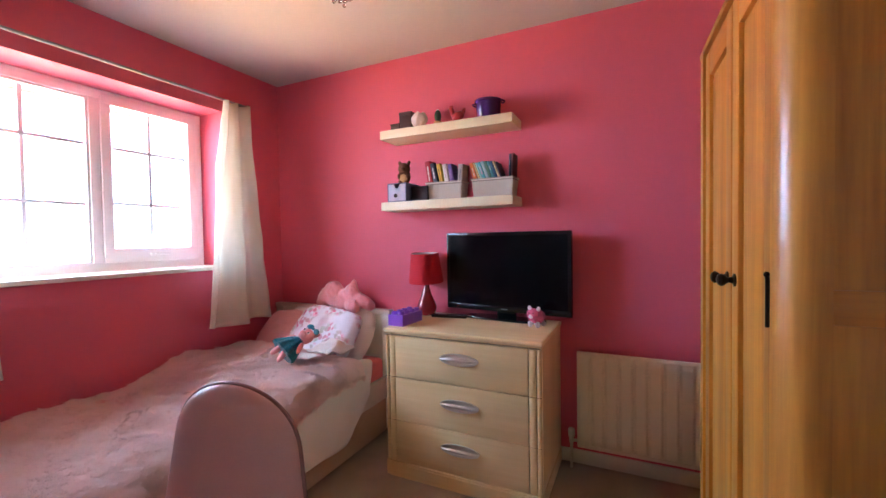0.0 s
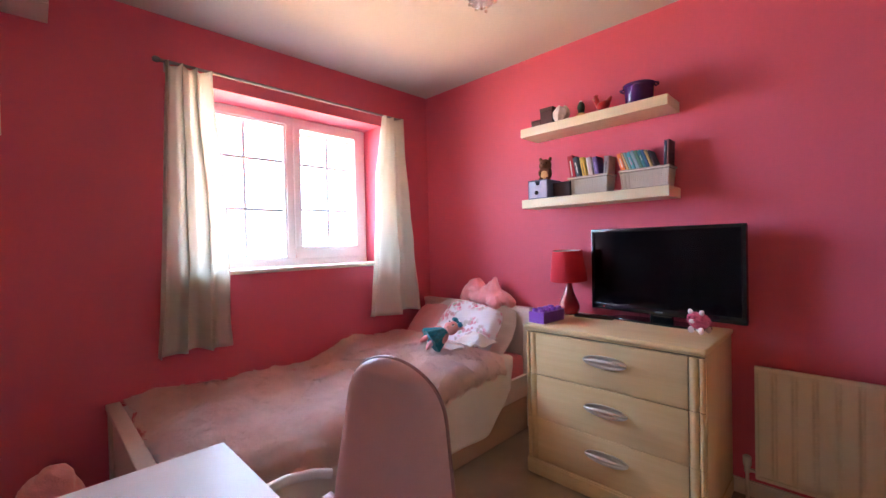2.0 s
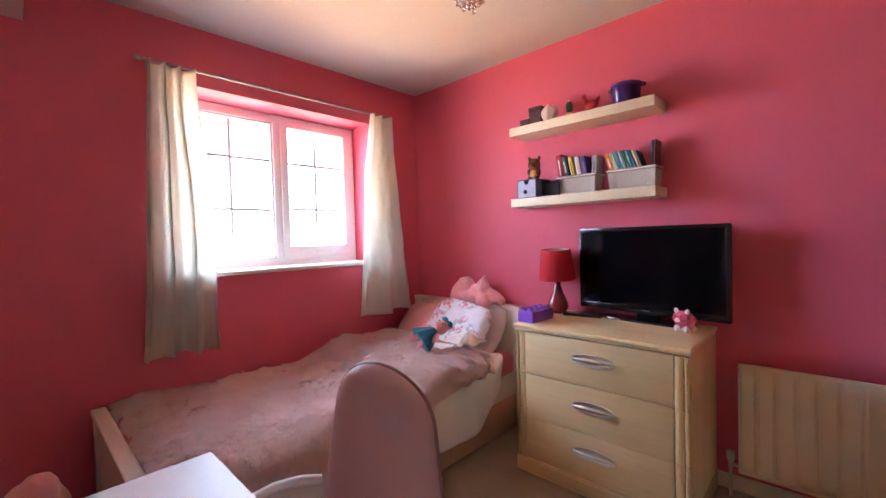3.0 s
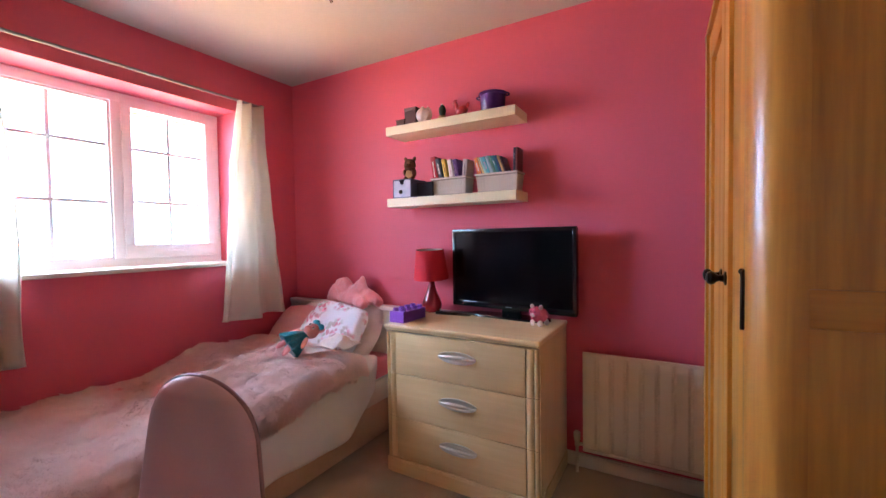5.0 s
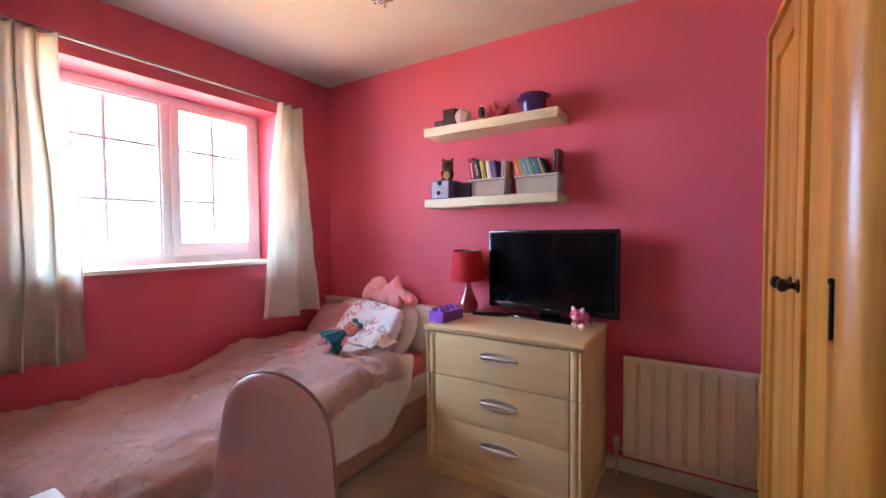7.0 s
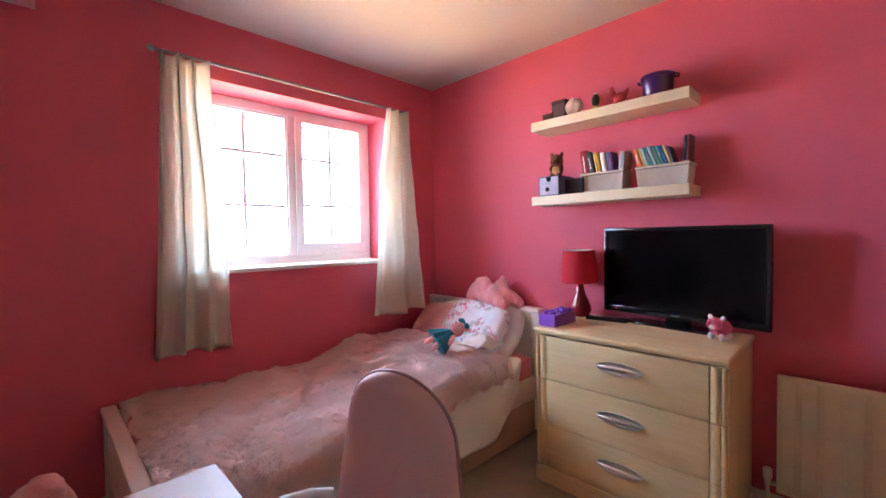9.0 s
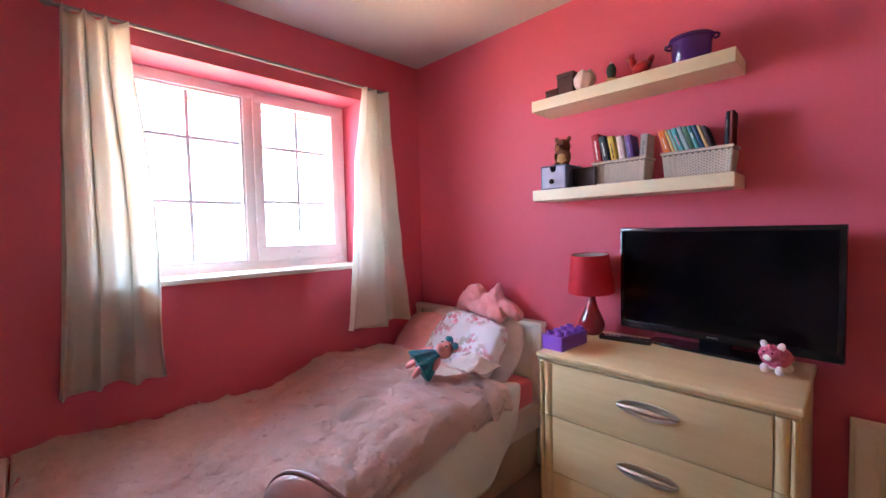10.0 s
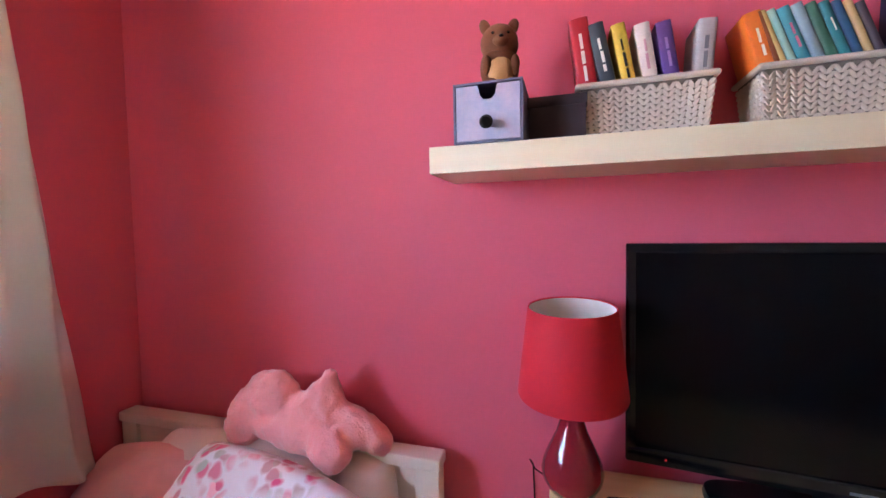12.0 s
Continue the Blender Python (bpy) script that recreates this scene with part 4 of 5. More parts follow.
def basket(x0, x1, y0, y1, label):
    """Tapered open basket of interlocked chevron weave."""
    H, tp = 0.104, 0.010
    cx, cy = (x0 + x1) / 2, (y0 + y1) / 2
    hx, hy = (x1 - x0) / 2, (y1 - y0) / 2
    th = thing("storage_basket", pose(cx, cy, SL), label, "basket", "woven baskets on the shelf")

    def pt(side, s, z, d):
        k = 1 - tp / hx * (1 - z / H)
        a, b = (hx - d) * k, (hy - d) * (1 - tp / hy * (1 - z / H))
        return {"f": (s * a, -b, z), "b": (s * a, b, z), "l": (-a, s * b, z), "r": (a, s * b, z)}[side]

    bm = bmesh.new()
    leaf = [(-1.0, 0.0), (-0.62, 0.80), (0.62, 0.80), (1.0, 0.0), (0.62, -0.80), (-0.62, -0.80)]
    for side in "fblr":
        ln = 2 * (hx if side in "fb" else hy)
        n = 2 * max(4, round(ln / 0.0200))
        rows = 8
        rh = (H - 0.020) / rows
        for i in range(n):
            lean = radians(52 if i % 2 else -52)
            ca, sa = math.cos(lean), math.sin(lean)
            for j in range(rows):
                sc, zc = -1 + 2 * (i + 0.5) / n, 0.010 + rh * (j + 0.5)
                la, lb = 0.0088, 0.0041
                uv = [((a * la * ca - b * lb * sa), (a * la * sa + b * lb * ca)) for a, b in leaf]
                out = [bm.verts.new(pt(side, sc + 2 * a / ln, min(max(zc + b, 0.006), H - 0.004), 0.0012)) for a, b in uv]
                inn = [bm.verts.new(pt(side, sc + 2 * a / ln, min(max(zc + b, 0.006), H - 0.004), 0.0042)) for a, b in uv]
                mid_v = bm.verts.new(pt(side, sc, zc, -0.0018))
                for k in range(6):
                    bm.faces.new((out[k], out[(k + 1) % 6], mid_v))
                    bm.faces.new((out[k], inn[k], inn[(k + 1) % 6], out[(k + 1) % 6]))
    # Added dark sheets behind the weave; their colour stands for shade in its holes.
    hole_backing = bmesh.new()
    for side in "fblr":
        q = [hole_backing.verts.new(pt(side, a, z, 0.0046)) for a, z in ((-1, 0.004), (1, 0.004), (1, H - 0.003), (-1, H - 0.003))]
        hole_backing.faces.new(q)
    lo_ob = part("hole_shade", hole_backing, M_basket_in, th, "", 0)
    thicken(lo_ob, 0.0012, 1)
    tagged(part("weave", bm, M_cream_basket, th, "stone-grey moulded chevron weave", 40), kind="stuff")
    rim = bmesh.new()
    for z, r, d in ((H, 0.0055, 0.0), (0.006, 0.006, 0.0)):
        for A, B in ((("f", -1), ("f", 1)), (("b", -1), ("b", 1)), (("l", -1), ("l", 1)), (("r", -1), ("r", 1))):
            tube(rim, [pt(A[0], A[1], z, d), pt(B[0], B[1], z, d)], r, 10)
        for sx in (-1, 1):
            for side in "fb":
                p = pt(side, sx, z, d)
                ball(rim, p, (r, r, r), u=10, v=8)
    part("rim", rim, M_cream_basket, th)
    part("bottom", boxes((-hx + tp + 0.004, hx - tp - 0.004, -hy + tp + 0.004, hy - tp - 0.004, 0.001, 0.005, 0.001)), M_cream_basket, th)
    return th


B1 = (-1.154, -0.927, 2.198, 2.312)
B2 = (-0.864, -0.624, 2.198, 2.312)
basket(*B1, "stone-grey woven plastic basket full of upright books")
basket(*B2, "stone-grey woven plastic basket full of leaning books")

BOOKMATS = {}


def book(x, w, h, tilt, col, label, marks=0, depth=0.095, y=2.192, pale=(240, 232, 220)):
    """An upright book, spine to the room: two boards, a rounded spine and a page block."""
    if col not in BOOKMATS:
        BOOKMATS[col] = material("book_cloth", rgb(col), 0.5, vary=0.10, scale=30, fine=200, bump=0.06)
        BOOKMATS[col].name = "book_cover"
    m = BOOKMATS[col]
    th = thing("book", pose(x, y, SL + 0.007, 0, tilt, 0), label, "book", "books in the baskets")
    bm = boxes((-w / 2, -w / 2 + 0.002, 0, depth, 0, h, 0.0006), (w / 2 - 0.002, w / 2, 0, depth, 0, h, 0.0006))
    n = 8
    a = [bm.verts.new((-w / 2 * math.cos(math.pi * k / n), -0.004 * math.sin(math.pi * k / n), 0)) for k in range(n + 1)]
    b = [bm.verts.new((v.co.x, v.co.y, h)) for v in a]
    c = [bm.verts.new((v.co.x * 0.9, 0.003, 0)) for v in a]
    d = [bm.verts.new((v.co.x, v.co.y, h)) for v in c]
    for k in range(n):
        bm.faces.new((a[k], a[k + 1], b[k + 1], b[k]))
        bm.faces.new((b[k], b[k + 1], d[k + 1], d[k]))
        bm.faces.new((c[k + 1], c[k], d[k], d[k + 1]))
    part("cover", bm, m, th)
    part("pages", boxes((-w / 2 + 0.002, w / 2 - 0.002, 0.003, depth - 0.004, 0.003, h - 0.003, 0.0)), M_paper, th, "", 0)
    if marks:
        key = ("mark",) + pale
        if key not in BOOKMATS:
            BOOKMATS[key] = material("spine_lettering", rgb(pale), 0.5, vary=0.02, bump=0)
        mk = bmesh.new()
        rnd = random.Random(int(1000 * (x + 3)))
        z = h - 0.030
        for k in range(marks):
            l = rnd.uniform(0.012, 0.030)
            box(mk, -w * rnd.uniform(0.05, 0.12), w * rnd.uniform(0.05, 0.12), -0.0046, -0.0034, z - l, z, 0)
            z -= l + 0.004
        part("spine_lettering", mk, BOOKMATS[key], th)
    return th


W_, K_ = (236, 228, 216), (30, 26, 30)
for x, w, h, tl, col, lab, mk, pale in (
        (-1.121, 0.034, 0.233, -8, (176, 22, 40), "thick red book upright in the basket", 3, W_),
        (-1.077, 0.028, 0.222, -12, (66, 72, 78), "charcoal grey book tilting in the basket", 3, W_),
        (-1.043, 0.024, 0.214, -11, (226, 190, 66), "yellow book with dark spine lettering", 4, K_),
        (-1.011, 0.026, 0.207, -9, (228, 214, 204), "cream book tilting in the basket", 2, (200, 150, 160)),
        (-0.976, 0.026, 0.205, -9, (96, 66, 128), "purple book tilting in the basket", 2, (150, 120, 170)),
        (-0.950, 0.029, 0.197, 4, (178, 172, 170), "pale grey book upright in the basket", 3, (110, 110, 116)),
        (-0.823, 0.026, 0.202, -14, (232, 118, 34), "orange book leaning in the basket", 2, W_),
        (-0.801, 0.012, 0.204, -17, (136, 72, 36), "thin brown book leaning in the basket", 0, W_),
        (-0.788, 0.013, 0.207, -20, (222, 190, 120), "thin buff book leaning in the basket", 0, W_),
        (-0.774, 0.012, 0.208, -20, (150, 190, 176), "thin sage green book leaning in the basket", 0, W_),
        (-0.757, 0.019, 0.209, -20, (86, 160, 170), "turquoise book leaning in the basket", 2, (210, 120, 150)),
        (-0.737, 0.017, 0.212, -20, (150, 176, 182), "pale blue-grey book leaning in the basket", 0, W_),
        (-0.719, 0.016, 0.210, -20, (74, 118, 96), "sage dark green book leaning in the basket", 0, W_),
        (-0.702, 0.016, 0.209, -20, (60, 130, 134), "teal book leaning in the basket", 1, W_),
        (-0.686, 0.014, 0.208, -20, (40, 84, 120), "deep blue book leaning in the basket", 0, W_),
        (-0.671, 0.012, 0.206, -20, (206, 176, 120), "thin cream book leaning in the basket", 0, W_),
        (-0.657, 0.012, 0.200, -20, (72, 62, 70), "dark grey book leaning in the basket", 0, W_),
        (-0.652, 0.012, 0.226, 2, (40, 48, 74), "slim navy book upright in the basket", 1, (150, 160, 180)),
        (-0.639, 0.011, 0.228, 2, (120, 60, 62), "slim dull red book upright in the basket", 0, W_)):
    book(x, w, h, tl, col, lab, mk, 0.084, 2.218, pale)

# ------------------------------------------------------------------ bed
BX0, BX1, BY0, BY1 = -2.450, -1.458, 0.200, 2.285
bed = thing("bed", pose(0, 0, 0), "cream painted wooden single bed against the window wall", "bed")
hbd = part("headboard", boxes((BX0 + 0.04, BX1 - 0.04, 2.252, 2.270, 0.20, 0.735, 0.002)), M_bedwhite, bed)
part("headboard_cap", boxes((BX0 - 0.004, BX1 + 0.004, 2.234, 2.290, 0.740, 0.768, 0.006), seg=3), M_bedwhite, hbd)
for x0 in (BX0, BX1 - 0.058):
    part("headboard_post", boxes((x0, x0 + 0.058, 2.240, 2.284, 0.0, 0.7405, 0.004)), M_bedwhite, hbd)
fbd = part("footboard", boxes((BX0 + 0.04, BX1 - 0.04, 0.240, 0.260, 0.16, 0.455, 0.002)), M_bedwhite, bed)
part("footboard_cap", boxes((BX0 - 0.004, BX1 + 0.004, 0.222, 0.278, 0.457, 0.484, 0.006), seg=3), M_bedwhite, fbd)
for x0 in (BX0, BX1 - 0.058):
    part("footboard_post", boxes((x0, x0 + 0.058, 0.228, 0.272, 0.0, 0.4575, 0.004)), M_bedwhite, fbd)
for x0 in (BX0 + 0.008, BX1 - 0.032):
    part("side_rail", boxes((x0, x0 + 0.024, 0.272, 2.240, 0.215, 0.350, 0.004)), M_bedwhite, bed)
part("slat_base", boxes((BX0 + 0.033, BX1 - 0.033, 0.274, 2.238, 0.262, 0.284, 0.002)), M_bedwhite, bed)

for dy0, dy1 in ((0.300, 1.215), (1.235, 2.205)):
    udr = thing("under_bed_drawer", pose(-1.470, dy0, 0), "pinkish pale wooden storage drawer pushed under the bed", "drawer", "drawers under the bed")
    part("front", boxes((-0.018, 0.0, 0.0, dy1 - dy0, 0.010, 0.212, 0.004)), M_board, udr)
    part("box", boxes((-0.60, -0.0185, 0.02, dy1 - dy0 - 0.02, 0.0, 0.150, 0.003)), M_board, udr)

mt = mesh_object("mattress", boxes((BX0 + 0.034, BX1 - 0.036, 0.282, 2.232, 0.285, 0.470, 0.045), seg=6), M_sheet, 60)
tagged(mt, "mattress under a coral pink fitted sheet", "mattress")


def bed_top(x, y):
    """Height of the bedding: puffed towards the pillows, with creases across."""
    h = 0.500 + 0.058 * smooth01(1.05, 1.62, y) - 0.022 * math.exp(-((y - 1.02) / 0.22) ** 2)
    h += 0.030 * fbm(x * 1.1, y * 1.5, 2.0, 1.9, 4)
    h += 0.013 * math.sin(54 * (0.90 * y - 0.42 * x) + 5.0 * fbm(x, y, 5, 1.6)) * max(0.0, 0.7 + 1.2 * fbm(x, y, 12, 2.2)) * smooth01(-2.3, -1.95, x) * smooth01(0.9, 1.35, y) * smooth01(2.0, 1.8, y)
    h -= 0.022 * smooth01(-2.36, -2.46, x)
    h -= 0.026 * smooth01(0.44, 0.26, y)
    return h


FLAT = 0.965


def drape(s, y, lift):
    """Bedding across the bed from the wall, then rounding over the open side and hanging."""
    if s <= FLAT:
        x = -2.442 + s
        return Vector((x, y, bed_top(x, y) - 0.012 - 0.012 * smooth01(FLAT - 0.10, FLAT, s) + lift))
    r = 0.030 + 0.050 * smooth01(0.30, 0.60, y) * smooth01(2.06, 1.86, y)
    zt = bed_top(-2.442 + FLAT, y) - 0.024
    t = s - FLAT
    a = min(t / r, math.pi / 2)
    down = max(0.0, t - r * math.pi / 2)
    wave = (0.010 * math.sin(11 * y + 2) + 0.006 * math.sin(23 * y)) * smooth01(0.0, 0.2, down)
    return Vector((-2.442 + FLAT + (r + lift) * math.sin(a) + wave - 0.06 * down, y, zt - r + (r + lift) * math.cos(a) - down))


def hang_length(y, hem):
    """Arc from the wall to the height of a hem on the open side."""
    r = 0.030 + 0.050 * smooth01(0.30, 0.60, y) * smooth01(2.06, 1.86, y)
    return FLAT + r * math.pi / 2 + max(0.0, bed_top(-2.442 + FLAT, y) - 0.024 - r - hem)


def duvet_point(u, v):
    y = 0.284 + (1.60 + 0.12 * smooth01(0.62, 0.74, u)) * v
    hem = 0.150 + 0.150 * smooth01(1.70, 2.02, y) + 0.010 * math.sin(7 * y)
    s = FLAT * u / 0.68 if u <= 0.68 else FLAT + (hang_length(y, hem) - FLAT) * (u - 0.68) / 0.32
    p = drape(s, y, 0.0)
    if v > 0.9:
        p.z += 0.03 * math.sin((v - 0.9) / 0.1 * math.pi) * (1 - smooth01(FLAT - 0.1, FLAT, s))
    p.y += 0.030 * fbm(u * 3, 1.0, 0) * v
    return p


dv = mesh_object("duvet", sheet(90, 110, duvet_point), M_duvet, 70)
thicken(dv, 0.018, -1)
tagged(dv, "white cotton duvet hanging over the side of the bed", "duvet")


def crumple(cx, cy, cz, r, seed):
    """A turned-back corner of cotton."""
    def fn(u, v):
        a, b = (u - 0.5) * 2, (v - 0.5) * 2
        return (cx + r * a * 1.05, cy + r * b * 0.62, cz + 0.050 * (1 - a * a) * (1 - b * b) + 0.022 * fbm(a, b, seed, 1.5, 3) * (1 - abs(a) ** 3) + 0.006 * math.sin(6 * a + 3 * b))
    return sheet(44, 34, fn)


cr = part("turned_back_corner", crumple(-1.640, 1.900, 0.590, 0.115, 3), M_duvet, dv, "turned-back white corner", 70)
thicken(cr, 0.008, -1)

# shaggy throw over the duvet
TX0, TX1, TY0, TY1 = -2.440, -1.412, 0.300, 1.880


def throw_point(u, v):
    y = TY0 + (TY1 - TY0) * v + 0.035 * fbm(u * 4, 7.0, 0, 1)
    edge = 0.385 + 0.115 * smooth01(1.15, 1.85, y) + 0.020 * fbm(y * 3.0, 1.0, 9.0, 1.3)
    s = 0.004 + (hang_length(y, edge) - 0.004) * u
    lump = 0.010 * fbm(s, y, 21, 9, 2) + 0.005 * fbm(s, y, 25, 24, 2)
    return drape(s, y, 0.016 + lump)


def fur(n, per):
    """Locks of bent tapering tufts that draw together at their tips, leaning in drifts like brushed pile."""
    rnd = random.Random(11)
    vs, fs = [], []
    for _ in range(n):
        u, v = rnd.random(), rnd.random()
        p = throw_point(u, v)
        q = throw_point(min(1, u + 0.01), v) - p if u < 0.99 else p - throw_point(u - 0.01, v)
        w = throw_point(u, min(1, v + 0.01)) - p if v < 0.99 else p - throw_point(u, v - 0.01)
        nm = q.cross(w)
        nm = nm.normalized() if nm.length else Vector((0, 0, 1))
        if nm.z + nm.x < 0:
            nm = -nm
        q, w = q.normalized(), w.normalized()
        ang = 2.6 * fbm(p.x, p.y, 3.0, 3.2) + 4.2 + rnd.uniform(-0.6, 0.6)
        lean = (q * math.cos(ang) + w * math.sin(ang)).normalized()
        size = rnd.uniform(0.8, 1.35)
        tip = p + nm * 0.009 * size + lean * 0.024 * size
        for _k in range(per):
            a = p + q * rnd.gauss(0, 0.0080) + w * rnd.gauss(0, 0.0080) - nm * 0.003
            t = tip + q * rnd.gauss(0, 0.0055) + w * rnd.gauss(0, 0.0055) + nm * rnd.gauss(0, 0.0015)
            m = (a + t) / 2 + nm * 0.006 * size
            side = lean.cross(nm).normalized() * rnd.uniform(0.0007, 0.0013)
            k = len(vs)
            vs += [a - side, a + side, m - side, m + side, t]
            fs += [(k, k + 1, k + 3, k + 2), (k + 2, k + 3, k + 4)]
    me = bpy.data.meshes.new("fur")
    me.from_pydata(vs, [], fs)
    me.materials.append(M_fur)
    return new("fur", me)


tw = mesh_object("throw", sheet(150, 190, throw_point), M_fur, 70)
thicken(tw, 0.012, -1)
tagged(tw, "shaggy dusty-pink faux fur throw spread over the bed", "blanket")
fu = tagged(fur(30000, 11), "long brushed pile", kind="stuff")
fu.parent = tw


# ------------------------------------------------------------------ pillows
def pillow(name, w, h, t, mat, m, label, seed, frill=0.0):
    """A stuffed pillow: pinched corners, seamed edge, a few slack creases."""
    bm = bmesh.new()
    n = 36

    def point(i, j, s):
        a, b = 2 * i / n - 1, 2 * j / n - 1
        k = max(0.0, (1 - a ** 4) * (1 - b ** 4)) ** 0.45
        pin = 1 - 0.10 * (a * a * b * b)
        x = w / 2 * a * (1 - 0.06 * (1 - b * b) * abs(a) ** 3 * -1) * pin
        y = h / 2 * b * pin
        z = s * t / 2 * k * (1 + 0.10 * fbm(a, b, seed + s, 1.3)) + 0.010 * fbm(a * 2, b * 2, seed, 1.2) * k + 0.005 * fbm(a * 5, b * 5, seed + 2, 1) * k
        return Vector((x, y, z))

    g = {}
    for s in (1, -1):
        for i in range(n + 1):
            for j in range(n + 1):
                rim = i in (0, n) or j in (0, n)
                key = (i, j, 0 if rim else s)
                if key not in g:
                    g[key] = bm.verts.new(point(i, j, s))
        for i in range(n):
            for j in range(n):
                q = []
                for di, dj in ((0, 0), (1, 0), (1, 1), (0, 1)):
                    ii, jj = i + di, j + dj
                    rim = ii in (0, n) or jj in (0, n)
                    q.append(g[(ii, jj, 0 if rim else s)])
                bm.faces.new(q)
    ob = mesh_object(name, bm, mat, 70)
    ob.matrix_basis = m
    return tagged(ob, label, "pillow", "pillows on the bed")


pillow("pillow", 0.70, 0.42, 0.13, M_pillow, pose(-1.900, 2.135, 0.600, 52, 0, 3), "off-white pillow leaning on the headboard", 1)
pillow("pillow", 0.44, 0.40, 0.10, M_pinkpillow, pose(-2.150, 2.060, 0.590, 45, 0, 6), "salmon pink pillow propped on the pillow behind", 4)
pillow("cushion", 0.50, 0.40, 0.14, M_floral, pose(-1.815, 2.015, 0.622, 52, 4, -8), "white cushion printed with pink roses", 6)


# plush star on the headboard
def star():
    bm = bmesh.new()
    ball(bm, (-0.05, -0.005, 0.010), (0.165, 0.058, 0.060), rot=(0, 6, 0))
    ball(bm, (-0.140, 0.000, 0.070), (0.085, 0.052, 0.072), rot=(0, -34, 0))
    ball(bm, (-0.205, -0.010, 0.020), (0.055, 0.048, 0.090), rot=(0, 22, 0))
    ball(bm, (-0.030, 0.005, 0.055), (0.085, 0.048, 0.045), rot=(0, -8, 0))
    ball(bm, (0.012, 0.005, 0.085), (0.050, 0.040, 0.050))
    ball(bm, (0.024, 0.008, 0.120), (0.026, 0.026, 0.042), rot=(0, 8, 0))
    ball(bm, (0.085, 0.015, 0.020), (0.075, 0.042, 0.048), rot=(0, 28, 0))
    ball(bm, (0.135, 0.020, -0.005), (0.050, 0.036, 0.036), rot=(0, 30, 0))
    ball(bm, (0.055, -0.048, -0.012), (0.060, 0.042, 0.042), rot=(0, 14, -14))
    return bm


st = mesh_object("plush_star", star(), M_plush, 70)
st.matrix_basis = pose(-1.755, 2.225, 0.800)
fuse(st, 0.007, 3)
fluff(st, 0.030, 0.016)
fluff(st, 0.008, 0.005)
tagged(st, "soft pink plush star slumped over the headboard", "soft toy")


def doll():
    bm = bmesh.new()
    ball(bm, (0, 0, 0.165), (0.046, 0.044, 0.050), 0)
    ball(bm, (0.0, 0.034, 0.150), (0.026, 0.024, 0.020), 0)
    for s in (-1, 1):
        ball(bm, (s * 0.036, -0.004, 0.212), (0.014, 0.009, 0.026), 0, (0, s * 16, 0), 14, 10)
        ball(bm, (s * 0.020, 0.040, 0.176), (0.008, 0.005, 0.011), 3, u=12, v=8)
        ball(bm, (s * 0.020, 0.044, 0.176), (0.005, 0.003, 0.007), 2, u=12, v=8)
        ball(bm, (s * 0.058, 0.012, 0.085), (0.016, 0.015, 0.042), 0, (0, s * -34, 0), 14, 10)
        ball(bm, (s * 0.030, 0.012, -0.010), (0.018, 0.018, 0.048), 0, (-20, s * -12, 0), 14, 10)
        ball(bm, (s * 0.030, 0.018, 0.222), (0.024, 0.010, 0.017), 1, (0, s * 24, 0), 14, 10)
    ball(bm, (0, 0.02, 0.222), (0.009, 0.009, 0.009), 1, u=12, v=8)
    n = 48
    rings = []
    for k in range(9):
        t = k / 8
        r = 0.030 + 0.068 * t ** 0.8
        rings.append([bm.verts.new(((r + 0.012 * t * math.sin(9 * 2 * math.pi * i / n)) * math.cos(2 * math.pi * i / n), (0.75 * r + 0.010 * t * math.sin(9 * 2 * math.pi * i / n + 1)) * math.sin(2 * math.pi * i / n), 0.125 - 0.125 * t)) for i in range(n)])
    for a, b in zip(rings, rings[1:]):
        for i in range(n):
            bm.faces.new((a[i], a[(i + 1) % n], b[(i + 1) % n], b[i])).material_index = 1
    bm.faces.new(rings[-1]).material_index = 1
    ball(bm, (0, 0, 0.115), (0.032, 0.026, 0.03), 1)
    return bm


dl = mesh_object("doll", doll(), [M_dollpink, M_teal, M_black, M_offwhite], 60)
up_axis = Vector((0.34, 0.80, 0.40)).normalized()
front = Vector((0.30, -0.70, 0.80))
front = (front - front.dot(up_axis) * up_axis).normalized()
side_axis = front.cross(up_axis)
dl.matrix_basis = Matrix.Translation((-1.742, 1.625, 0.628)) @ Matrix((side_axis, front, up_axis)).transposed().to_4x4() @ Matrix.Scale(0.90, 4)
tagged(dl, "pink soft doll in a teal sequin dress lying on the throw", "doll")


# ------------------------------------------------------------------ chair
ch = thing("chair", pose(-0.855, 0.618, 0.0, 0, 0, 8), "dusty-pink leatherette shell chair with white arms at the desk", "chair")


def shell_half(z):
    """Half width of the backrest at a height."""
    t = (0.898 - z) / 0.47
    if t <= 0:
        return 0.0
    return 0.156 * (1 - (1 - min(1, t / 0.30)) ** 2.4) ** 0.5 + 0.072 * min(1, t)


def back_edge(x, z):
    return 0.10 * (z - 0.445) + 0.022 * (x / 0.2) ** 2


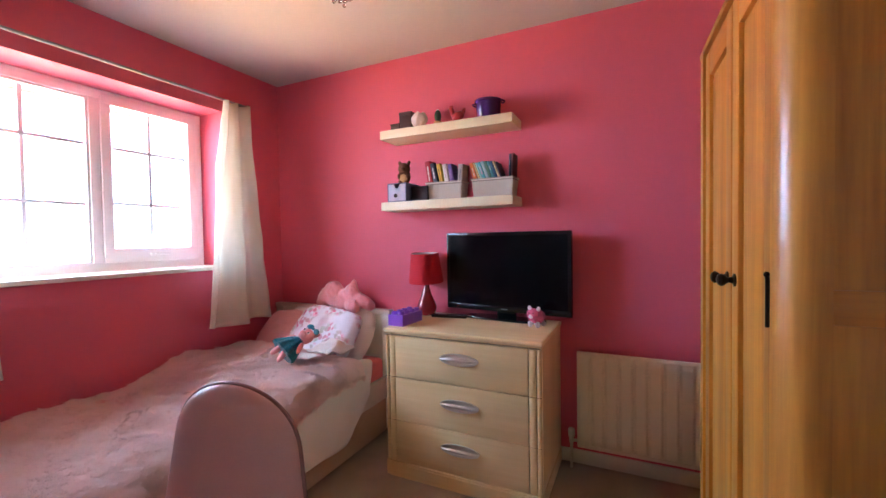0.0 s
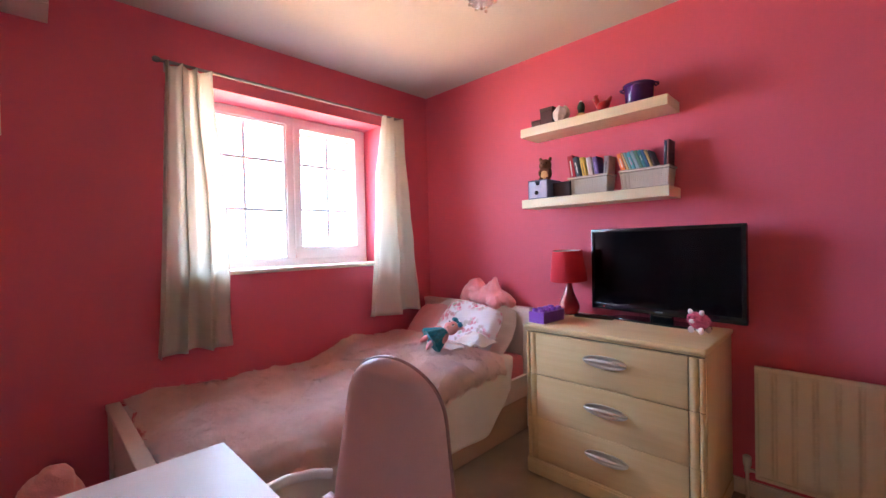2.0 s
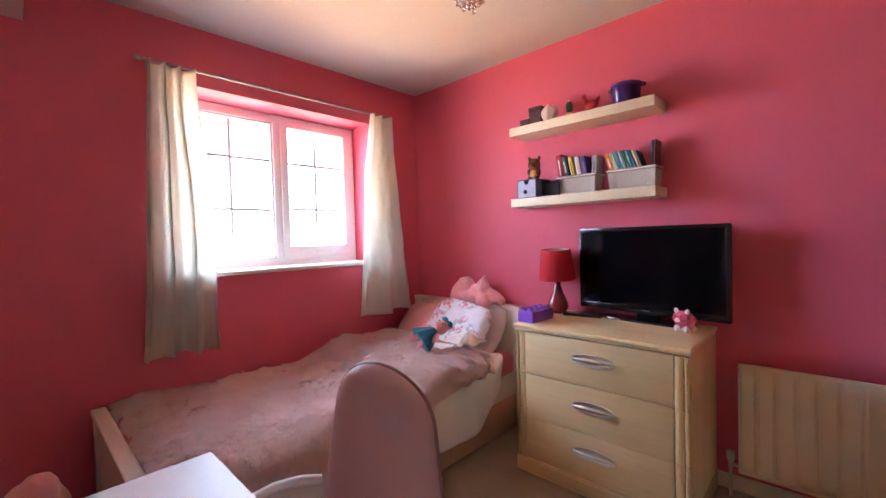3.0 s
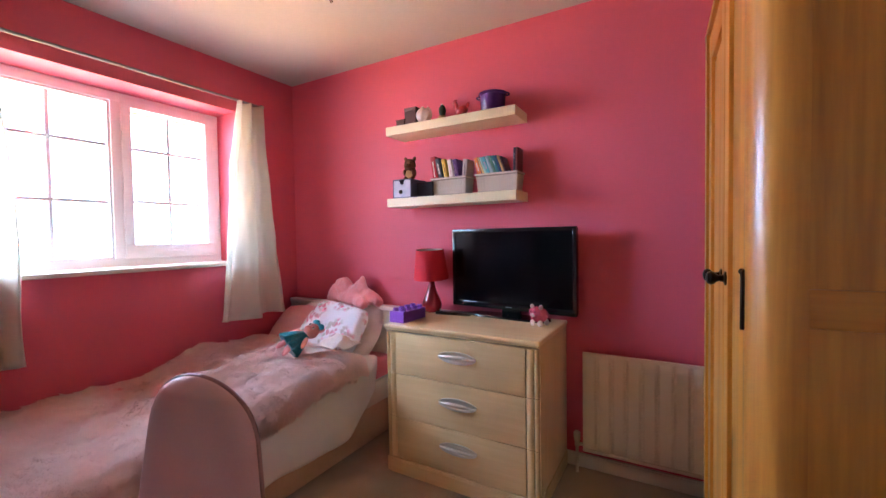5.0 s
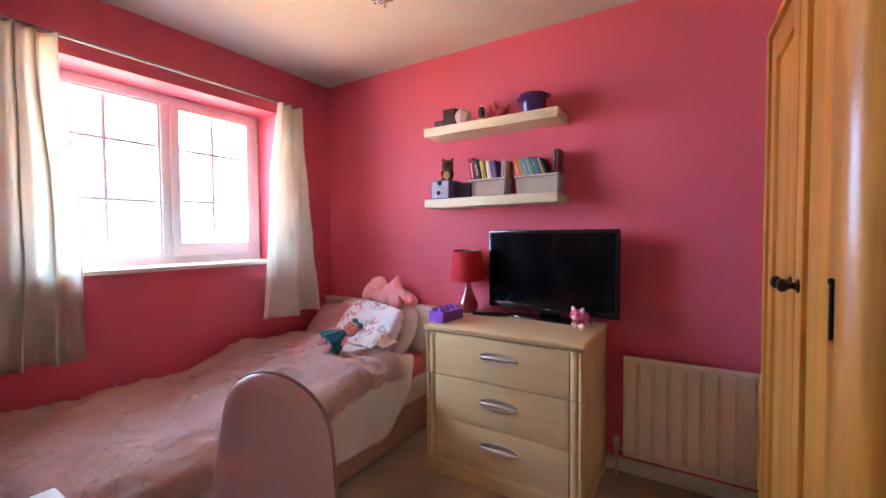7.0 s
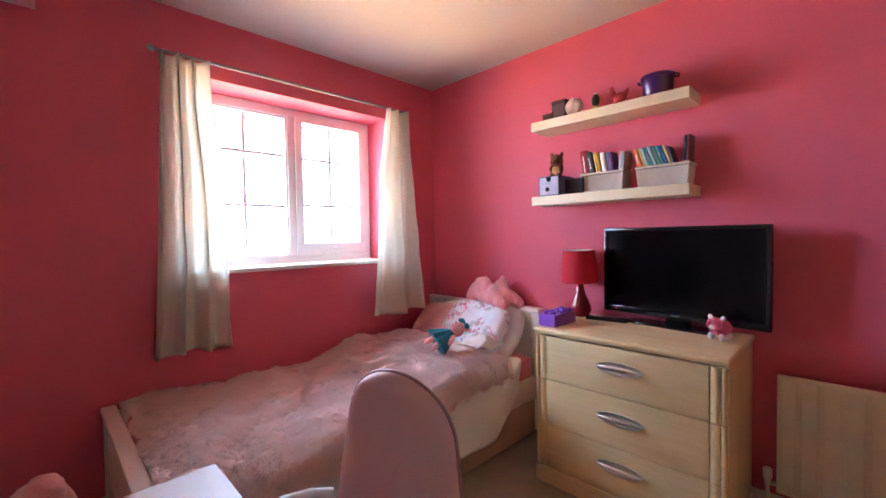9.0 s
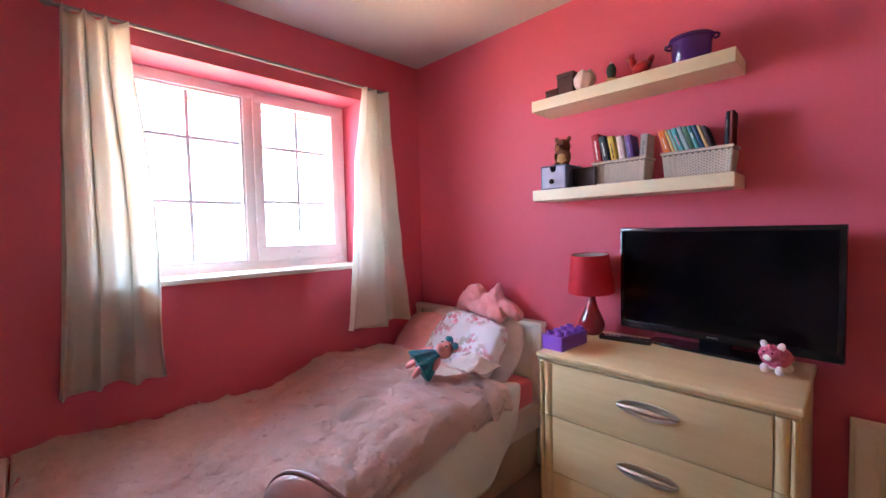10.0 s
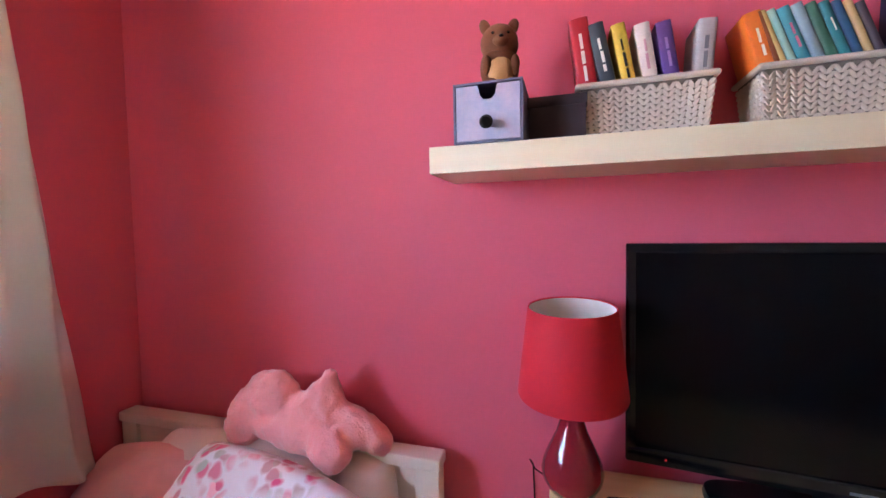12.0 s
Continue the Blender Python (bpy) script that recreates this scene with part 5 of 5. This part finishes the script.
def back_shell():
    """Padded shell: a plump front and a shallower back that meet in the piped seam."""
    nu, nv = 32, 44
    bm = bmesh.new()
    for s, depth in ((-1, 0.030), (1, 0.020)):
        rows = []
        for j in range(nv + 1):
            v = j / nv
            z = 0.445 + (0.898 - 0.445) * (1 - (1 - v) ** 1.7)
            w = shell_half(min(z, 0.8979))
            row = []
            for i in range(nu + 1):
                a = 2 * i / nu - 1
                x = w * math.sin(a * math.pi / 2)
                plump = max(0.0, 1 - (abs(x) / max(w, 1e-4)) ** 4) ** 0.5 * min(1.0, (0.898 - z) / 0.035) ** 0.5
                row.append(bm.verts.new((x, back_edge(x, z) + s * depth * plump, z)))
            rows.append(row)
        for p, q in zip(rows, rows[1:]):
            for i in range(nu):
                bm.faces.new((p[i], p[i + 1], q[i + 1], q[i]))
    bmesh.ops.remove_doubles(bm, verts=bm.verts[:], dist=0.0004)
    return bm


sh = part("backrest", back_shell(), M_leather, ch, "", 80)
rimpts = []
for k in range(81):
    v = 1 - abs(k / 40 - 1)
    z = 0.445 + (0.898 - 0.445) * (1 - (1 - v) ** 1.7)
    w = shell_half(min(z, 0.8979))
    x = -w if k <= 40 else w
    rimpts.append((x, back_edge(x, z), z))
part("piping", tube(bmesh.new(), rimpts, 0.0050, 8), M_piping, ch, "darker piped seam", 80)
seat = bmesh.new()
def seat_fn(u, v):
    a, b = 2 * u - 1, v
    return (0.235 * a * (1 - 0.10 * (1 - b)), -0.42 + 0.44 * b, 0.452 + 0.018 * abs(a) ** 3 + 0.012 * (1 - b) ** 4 * -1 + 0.03 * max(0, b - 0.85))
seat.free()
so = part("seat", sheet(30, 30, seat_fn), M_leather, ch, "", 70)
thicken(so, 0.045, -1)
for s in (-1, 1):
    pts = [(s * 0.205, 0.000, 0.545), (s * 0.222, -0.05, 0.562), (s * 0.236, -0.12, 0.574), (s * 0.240, -0.28, 0.576), (s * 0.238, -0.325, 0.570), (s * 0.233, -0.348, 0.548), (s * 0.224, -0.345, 0.46)]
    part("armrest", tube(bmesh.new(), pts, 0.0135, 14), M_white, ch, "white arm loop", 80)
for sx in (-1, 1):
    for y in (-0.35, -0.03):
        part("leg", tube(bmesh.new(), [(sx * 0.15, y, 0.412), (sx * 0.215, y + (-0.05 if y < -0.2 else 0.05), 0.0)], [0.014, 0.010], 12), M_white, ch)

# ------------------------------------------------------------------ desk
dk = thing("desk", pose(-1.078, 0.318, 0), "plain white desk with a thin laminate top", "desk")
part("desktop", boxes((0.0, 0.560, -1.15, 0.0, 0.705, 0.729, 0.0025), seg=3), M_white, dk)
for x in (0.03, 0.49):
    for y in (-1.12, -0.07):
        part("leg", boxes((x, x + 0.04, y, y + 0.04, 0.0, 0.7055, 0.002)), M_white, dk)
part("apron", boxes((0.045, 0.052, -1.08, -0.07, 0.63, 0.7052, 0.001)), M_white, dk)
part("apron", boxes((0.508, 0.515, -1.08, -0.07, 0.63, 0.7052, 0.001)), M_white, dk)


# ------------------------------------------------------------------ by the foot of the bed
def bolster():
    bm = bmesh.new()
    ball(bm, (0, 0, 0.13), (0.15, 0.13, 0.13))
    ball(bm, (0, 0, 0.30), (0.11, 0.10, 0.13))
    ball(bm, (0.03, 0.01, 0.40), (0.06, 0.055, 0.06))
    for s in (-1, 1):
        ball(bm, (0.10, s * 0.10, 0.06), (0.11, 0.06, 0.06), rot=(0, 0, s * 20))
    return bm


bo = mesh_object("soft_toy", bolster(), M_plush, 70)
bo.matrix_basis = pose(-1.990, 0.020, 0.0, 0, 0, 10)
fuse(bo, 0.010, 4)
fluff(bo, 0.03, 0.016)
tagged(bo, "large pink soft toy sitting on the carpet", "soft toy")

wc = thing("wall_cupboard", pose(WX, 0.075, 2.19), "small cream wall cupboard high on the pink wall", "cupboard")
part("body", boxes((0.001, 0.20, -0.60, 0.0, 0.0, CZ - 2.19 - 0.004, 0.003)), M_gloss, wc)
part("door", boxes((0.2005, 0.218, -0.298, -0.003, 0.004, CZ - 2.19 - 0.010, 0.003)), M_gloss, wc)
part("door", boxes((0.2005, 0.218, -0.597, -0.302, 0.004, CZ - 2.19 - 0.010, 0.003)), M_gloss, wc)

pf = thing("picture_frame", pose(WX + 0.001, -0.075, 1.68), "silver-edged framed picture hanging on the pink wall", "picture")
part("frame", boxes((0.0, 0.020, -0.34, -0.318, 0.0, 0.28, 0.003), (0.0, 0.020, -0.022, 0.0, 0.0, 0.28, 0.003), (0.0, 0.0195, -0.32, -0.02, 0.0, 0.022, 0.003), (0.0, 0.0195, -0.32, -0.02, 0.258, 0.28, 0.003)), M_silver, pf)
part("print", boxes((0.002, 0.010, -0.32, -0.02, 0.02, 0.26, 0.0)), M_pillow, pf, "", 0)
